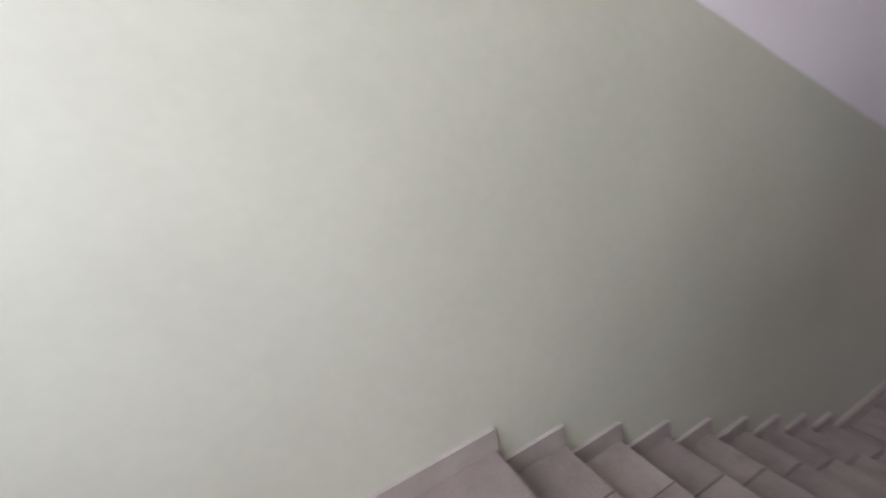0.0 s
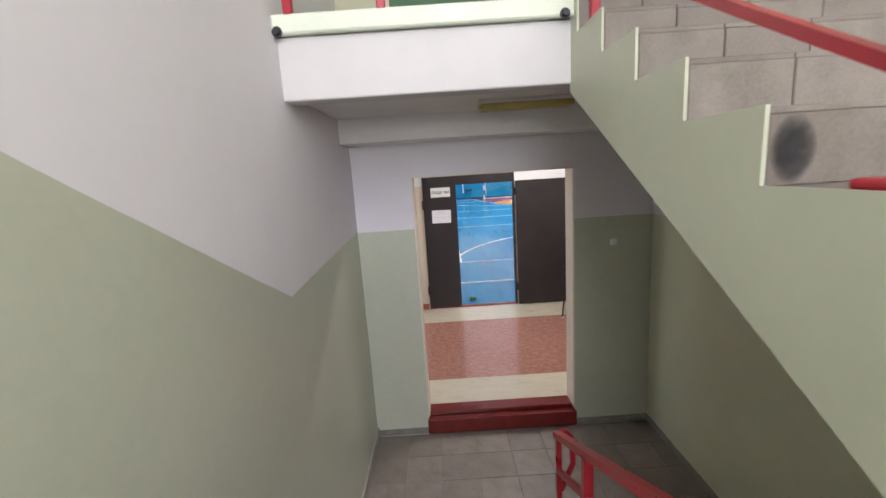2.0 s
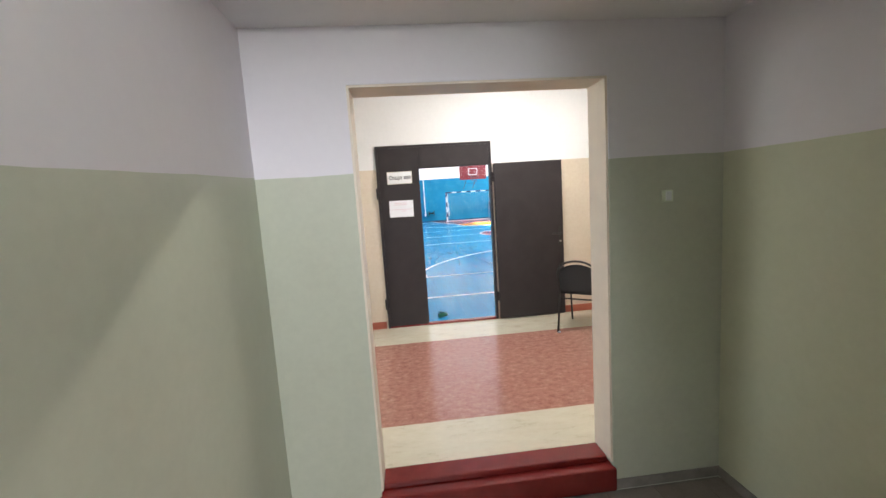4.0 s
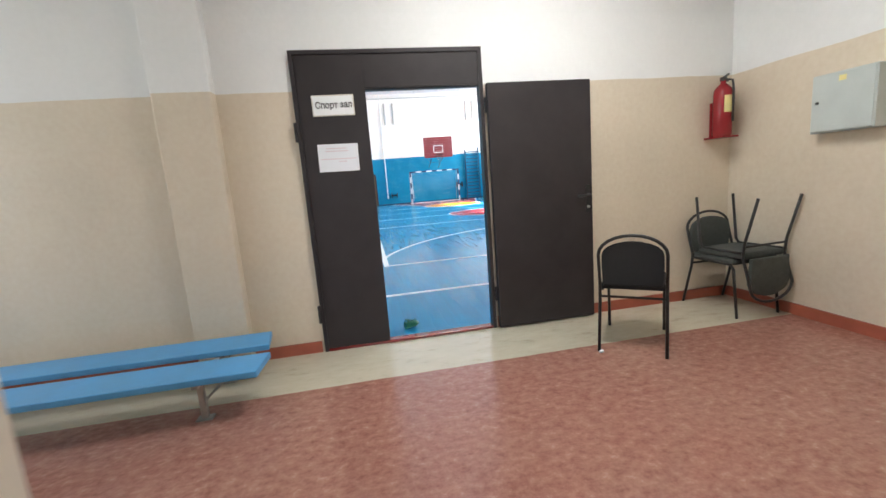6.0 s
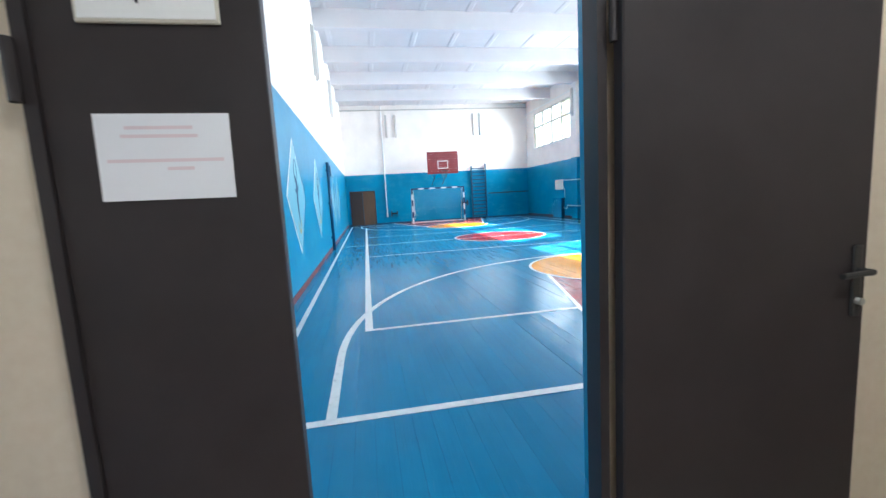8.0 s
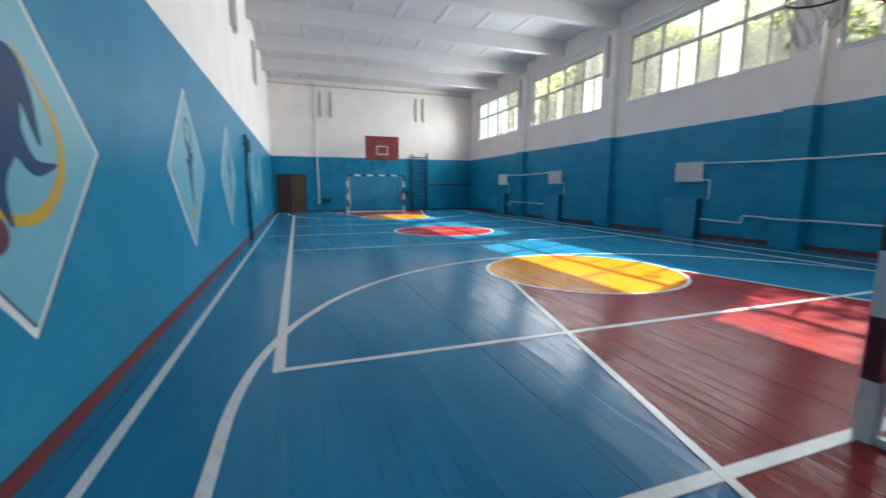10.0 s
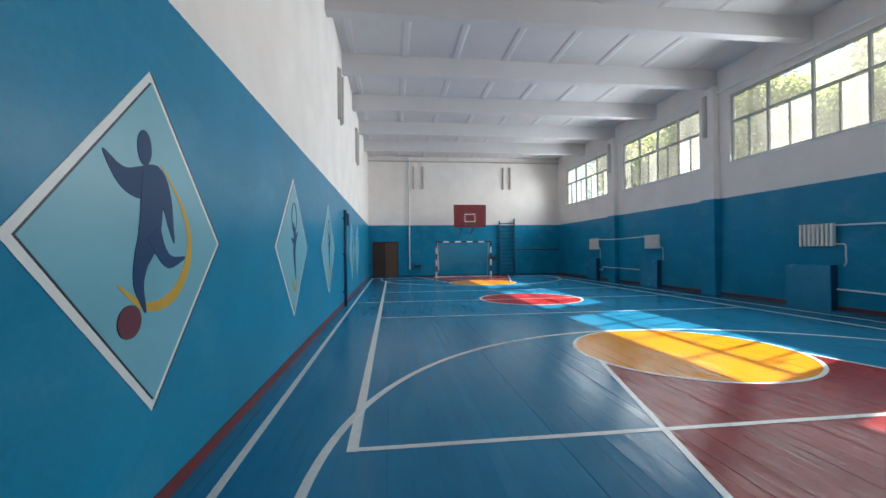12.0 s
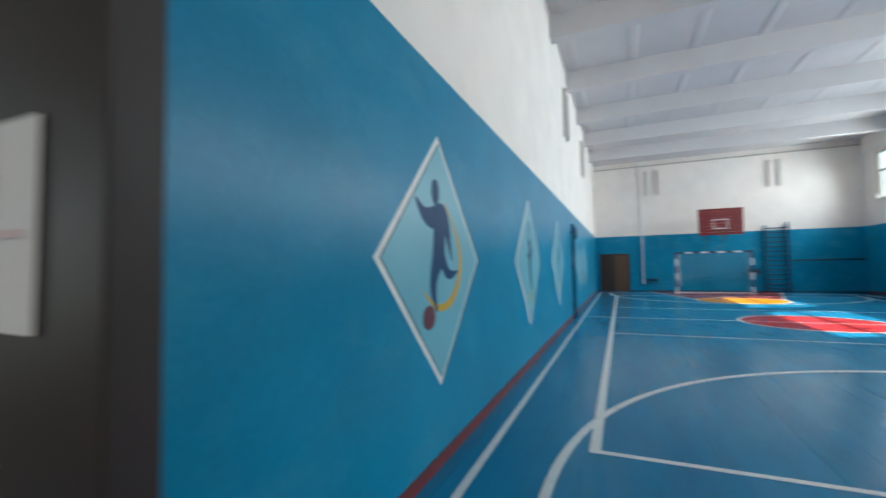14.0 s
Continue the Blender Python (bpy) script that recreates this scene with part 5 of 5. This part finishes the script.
for y0, y1 in ((2.75, 4.05), (8.65, 9.5), (15.05, 15.95), (19.85, 20.7)):
    radiator(y0, y1, "white sectional radiator mounted high on the wall")
run = thing("heating_pipes", "white painted heating pipes along the window wall", "pipe")


def round_column(a, b, c, za, zc, zb, out):
    """A pipe's line from a to b along the wall, stepping out round the column at c."""
    x0, x1 = GX1 - out, GX1 - 0.22 - 0.05
    return [(x0, a, za), (x0, c - 0.42, zc), (x1, c - 0.34, zc), (x1, c + 0.34, zc), (x0, c + 0.42, zc), (x0, b, zb)]


for a, b, c in ((4.05, 8.65, 6.46), (15.95, 19.85, 18.4)):
    part("pipe", sweep(bmesh.new(), round_column(a, b, c, 1.99, 1.95, 1.99, 0.11), 0.02, 8), gym_white, run)
    low = round_column(a + 0.35, c + 1.0, c, 0.62, 0.64, 0.66, 0.08)
    low += [(GX1 - 0.08, c + 1.05, 0.62), (GX1 - 0.08, c + 1.06, 0.50), (GX1 - 0.08, c + 1.12, 0.47), (GX1 - 0.08, b, 0.50)]
    part("pipe", sweep(bmesh.new(), low, 0.02, 8), gym_white, run)
for y, z in ((8.58, 1.55), (4.12, 1.55), (15.0, 1.55), (19.8, 1.55)):
    s = 1 if y == 4.12 else -1
    part("elbow", sweep(bmesh.new(), [(GX1 - 0.11, y - s * 0.05, z), (GX1 - 0.11, y + s * 0.12, z), (GX1 - 0.11, y + s * 0.15, z - 0.04), (GX1 - 0.10, y + s * 0.15, z - 0.42), (GX1 - 0.06, y + s * 0.08, z - 0.5)], 0.018, 8), gym_white, run)
for y0, y1 in ((8.7, 9.8), (15.1, 16.2), (19.9, 20.9)):
    bx = thing("pipe_casing", "blue painted low casing against the window wall", "casing")
    part("front", B(GX1 - 0.20, GX1 - 0.17, y0, y1, 0.0, 1.05, bevel=0.004), gym_blue, bx)
    # near side in a darker blue: its shade is put into the colour
    part("side", B(GX1 - 0.17, GX1, y0, y0 + 0.03, 0.0, 1.05), dark_blue, bx)
    part("side", B(GX1 - 0.17, GX1, y1 - 0.03, y1, 0.0, 1.05), gym_blue, bx)
    part("top", B(GX1 - 0.17, GX1, y0 + 0.03, y1 - 0.03, 1.02, 1.045), gym_blue, bx)

# small crumpled green thing inside the doorway
rag = thing("plastic_bottle", "small crumpled green plastic bottle on the blue floor", "bottle", pose(0.20, 0.27, 0.0, 0, 0, 25))
bm = bmesh.new()
tube(bm, (-0.055, 0, 0.033), (0.05, 0, 0.031), 0.031, 12, 0.028)
tube(bm, (0.05, 0, 0.031), (0.085, 0, 0.032), 0.026, 12, 0.010)
for v in bm.verts:
    v.co += Vector((0, 0.012 * noise.noise(v.co * 40), 0.006 * noise.noise(v.co * 30 + Vector((3, 1, 2)))))
part("bottle_body", bm, green_cloth, rag)
bm = bmesh.new()
for k in range(7):
    a = k * 0.9
    sweep(bm, [(0.01 * k - 0.04, 0.0, 0.055), (0.01 * k - 0.04 + 0.03 * math.cos(a), 0.03 * math.sin(a), 0.085), (0.01 * k - 0.04 + 0.05 * math.cos(a), 0.04 * math.sin(a), 0.06)], 0.004, 5)
part("torn_strips", bm, green_cloth, rag)

# ---- outdoors ----
setting("ground", B(-400, 400, -400, 400, -0.9, -0.43), grass, "grass ground round the building")


def tree_meshes(seed, height, crown_r, leaves, low):
    r = random.Random(seed)
    bm = bmesh.new()
    lean = Vector((r.uniform(-0.3, 0.3), r.uniform(-0.3, 0.3), 0))
    stem = [Vector((0, 0, -0.5))] + [lean * f + Vector((0, 0, height * 0.85 * f)) for f in (0.25, 0.5, 0.75, 1.0)]
    for a, b, ra, rb in zip(stem, stem[1:], (0.2, 0.17, 0.13, 0.09), (0.17, 0.13, 0.09, 0.04)):
        tube(bm, a, b, ra, 9, rb)
    tips = []
    lb = bmesh.new()
    for k in range(13):
        f = r.uniform(low, 0.95)
        start = lean * f + Vector((0, 0, height * 0.85 * f))
        ang = k * 2.4 + r.uniform(-0.4, 0.4)
        reach = crown_r * r.uniform(0.55, 1.0) * (1.15 - 0.6 * f)
        end = start + Vector((reach * math.cos(ang), reach * math.sin(ang), reach * r.uniform(0.35, 0.8)))
        mid = start.lerp(end, 0.5) + Vector((0, 0, 0.15))
        tube(lb, start, mid, 0.05, 6, 0.035)
        tube(lb, mid, end, 0.035, 6, 0.012)
        tips += [mid, end, mid.lerp(end, 0.5)]
    vs, fs = [], []
    for k in range(leaves):
        t = tips[r.randrange(len(tips))]
        c = t + Vector((r.gauss(0, 0.5), r.gauss(0, 0.5), r.gauss(0, 0.42)))
        u = Vector((r.uniform(-1, 1), r.uniform(-1, 1), r.uniform(-0.6, 0.6))).normalized()
        w = u.orthogonal().normalized()
        w.rotate(Matrix.Rotation(r.uniform(0, 6.28), 3, u))
        s = r.uniform(0.07, 0.17)
        n = len(vs)
        vs += [c - u * s, c + w * s * 0.55, c + u * s, c - w * s * 0.55]
        fs.append((n, n + 1, n + 2, n + 3))
    me = bpy.data.meshes.new("crown")
    me.from_pydata([tuple(v) for v in vs], [], fs)
    me.materials.append(leaf_mat)
    return bm, lb, me


def tree(seed, height, crown_r, leaves, m, low=0.35):
    t = thing("tree", "broad-leaved tree with a green crown outside the windows", "tree", m)
    a, b, c = tree_meshes(seed, height, crown_r, leaves, low)
    trunk = part("trunk", a, bark, t)
    part("limbs", b, bark, trunk)
    ob = new("crown", c)
    ob.parent = t
    return t


t1 = tree(1, 9.5, 2.6, 8500, pose(19.0, 13.5, -0.45))
t2 = tree(2, 8.5, 2.4, 8500, pose(20.5, 20.5, -0.45))
t3 = tree(3, 12.5, 2.3, 1500, pose(16.6, 7.3, -0.45), 0.3)
for base, x, y, rz, k in ((t1, 22.0, 27.0, 70, 1.2), (t2, 23.5, 8.5, 140, 1.2), (t2, 25.0, 34.0, 20, 1.35), (t1, 24.0, 16.5, 200, 1.15), (t2, 18.5, -1.5, 260, 1.2), (t1, 27.0, 1.0, 310, 1.2),
                          (t2, 30.0, 24.0, 90, 1.4), (t1, 29.0, 42.0, 10, 1.35), (t1, 21.5, 21.5, 130, 1.1), (t2, 22.5, 31.0, 230, 1.25), (t1, 23.0, 38.5, 60, 1.25), (t2, 21.0, 12.0, 320, 1.1), (t1, 20.5, 3.0, 45, 1.0), (t2, 21.5, 6.2, 10, 1.05)):
    copy_thing(base, pose(x, y, -0.45, 0, 0, rz) @ Matrix.Diagonal((k * 1.15, k * 1.15, k * 1.22, 1)))
house = thing("brick_house", "distant pale brick building behind the trees", "building")
part("wall", B(42, 52, -10, 60, -0.45, 5.0), varied("pale_brick", (0.52, 0.46, 0.36), 0.9, 0.12, 2.0), house)
part("roof", B(41.6, 52.4, -10.4, 60.4, 5.0, 5.3), lamp_grey, house)

# ---- pieces: stair tiles ----
def box_mesh(name, sx, sy, sz, material, bevel=0.003):
    bm = box(bmesh.new(), 0, sx, 0, sy, 0, sz)
    top = [e for e in bm.edges if all(v.co.z > sz - 1e-6 for v in e.verts)]
    if bevel:
        bmesh.ops.bevel(bm, geom=top, offset=bevel, segments=1, affect="EDGES", profile=0.5)
    me = bpy.data.meshes.new(name)
    bm.to_mesh(me)
    bm.free()
    me.materials.append(material)
    return me


def lay(name, me, m, parent):
    ob = new(name, me)
    ob.matrix_basis = m
    ob.parent = parent
    return ob


G = 0.004
rnd = random.Random(5)
# rising flight: four tiles across on every tread and riser
us = (SX1 - STR_X - 0.005) / 4
tread = box_mesh("tread_tile", us - G, UP_RUN - 0.004, 0.014, tile_mat)
riser = box_mesh("riser_tile", us - G, UP_RISE - 0.016, 0.010, tile_mat)
for k in range(11):
    z = MID_Z + UP_RISE * (k + 1)
    y = UP_Y + UP_RUN * k
    for j in range(4):
        x = STR_X + 0.005 + j * us + G / 2
        if k < 10:
            lay("tile", tread, pose(x, y - 0.004, z - 0.014 + rnd.uniform(0, 0.001)), upper)
        lay("tile", riser, pose(x, y, z - UP_RISE + 0.0005, 90, 0, 0), upper)
# descending flight: five tiles across
ls = (STR_X - 0.06 - SX0) / 5
tread = box_mesh("tread_tile", ls - G, LOW_RUN - 0.004, 0.014, tile_mat)
riser = box_mesh("riser_tile", ls - G, LOW_RISE - 0.016, 0.008, tile_mat)
for k in range(8):
    z = MID_Z - LOW_RISE * (k + 1)
    y = LOW_Y + LOW_RUN * k
    for j in range(5):
        lay("tile", tread, pose(SX0 + j * ls + G / 2, y + 0.006, z - 0.014 + rnd.uniform(0, 0.001)), lower)
for k in range(9):
    z = MID_Z - LOW_RISE * (k + 1)
    y = LOW_Y + LOW_RUN * k
    for j in range(5):
        lay("tile", riser, pose(SX0 + j * ls + G / 2, y + 0.009, z + 0.0005, 90, 0, 0), lower)
# landings
floor_tile = box_mesh("floor_tile", 0.297, 0.297, 0.012, tile_mat, 0.002)
land = bpy.data.objects["floor_landing"]
for i in range(9):
    for j in range(8):
        x, y = SX0 + 0.004 + i * 0.3, -3.125 - (j + 1) * 0.3
        if x + 0.29 < SX1 + 0.2 and not (y < -5.25 and x < STR_X - 0.1):
            ob = lay("tile", floor_tile, pose(x, y, LAND_Z - 0.012 + rnd.uniform(0, 0.001)), land)
mid_floor = bpy.data.objects["floor_mid_landing"]
for i in range(9):
    for j in range(6):
        lay("tile", floor_tile, pose(SX0 + 0.004 + i * 0.3, LOW_Y - (j + 1) * 0.3, MID_Z - 0.012 + rnd.uniform(0, 0.001)), mid_floor)
scuff = thing("scuff_mark", "black scuff mark on a stair riser", "scuff mark")
part("smear", B(STR_X + 0.006, STR_X + 0.105, UP_Y + UP_RUN * 6 - 0.0135, UP_Y + UP_RUN * 6 - 0.0112, MID_Z + UP_RISE * 6 + 0.004, MID_Z + UP_RISE * 7 - 0.016), scuff_mat, scuff)

# ---- pieces: gym floor boards ----
gym_floor = setting("floor_gym", B(GX0 - 0.1, GX1 + 0.1, 0.03, GY1 + 0.1, -0.2, -0.022), varied("floor_gap_dust", (0.03, 0.03, 0.035), 0.9, 0.2), "painted gym floor boards, blue with red keys and coloured circles")
PW = 0.12
board = box_mesh("floor_board", PW - 0.0005, 1.0, 0.022, gym_floor_mat, 0.0)
count = math.ceil((GX1 - GX0) / PW)
for i in range(count):
    a = 0.05
    cuts = [a, 6.0 + rnd.uniform(0, 4.5), 14.5 + rnd.uniform(0, 4.5), GY1]
    for y0, y1 in zip(cuts, cuts[1:]):
        lay("floor_board", board, Matrix.Translation((GX0 + i * PW, y0 + 0.001, -0.022 + rnd.uniform(-0.0004, 0.0004))) @ Matrix.Rotation(radians(rnd.gauss(0, 0.2)), 4, "Y") @ Matrix.Diagonal((1 if rnd.random() > 0.12 else 0.972, y1 - y0 - 0.002, 1, 1)), gym_floor)
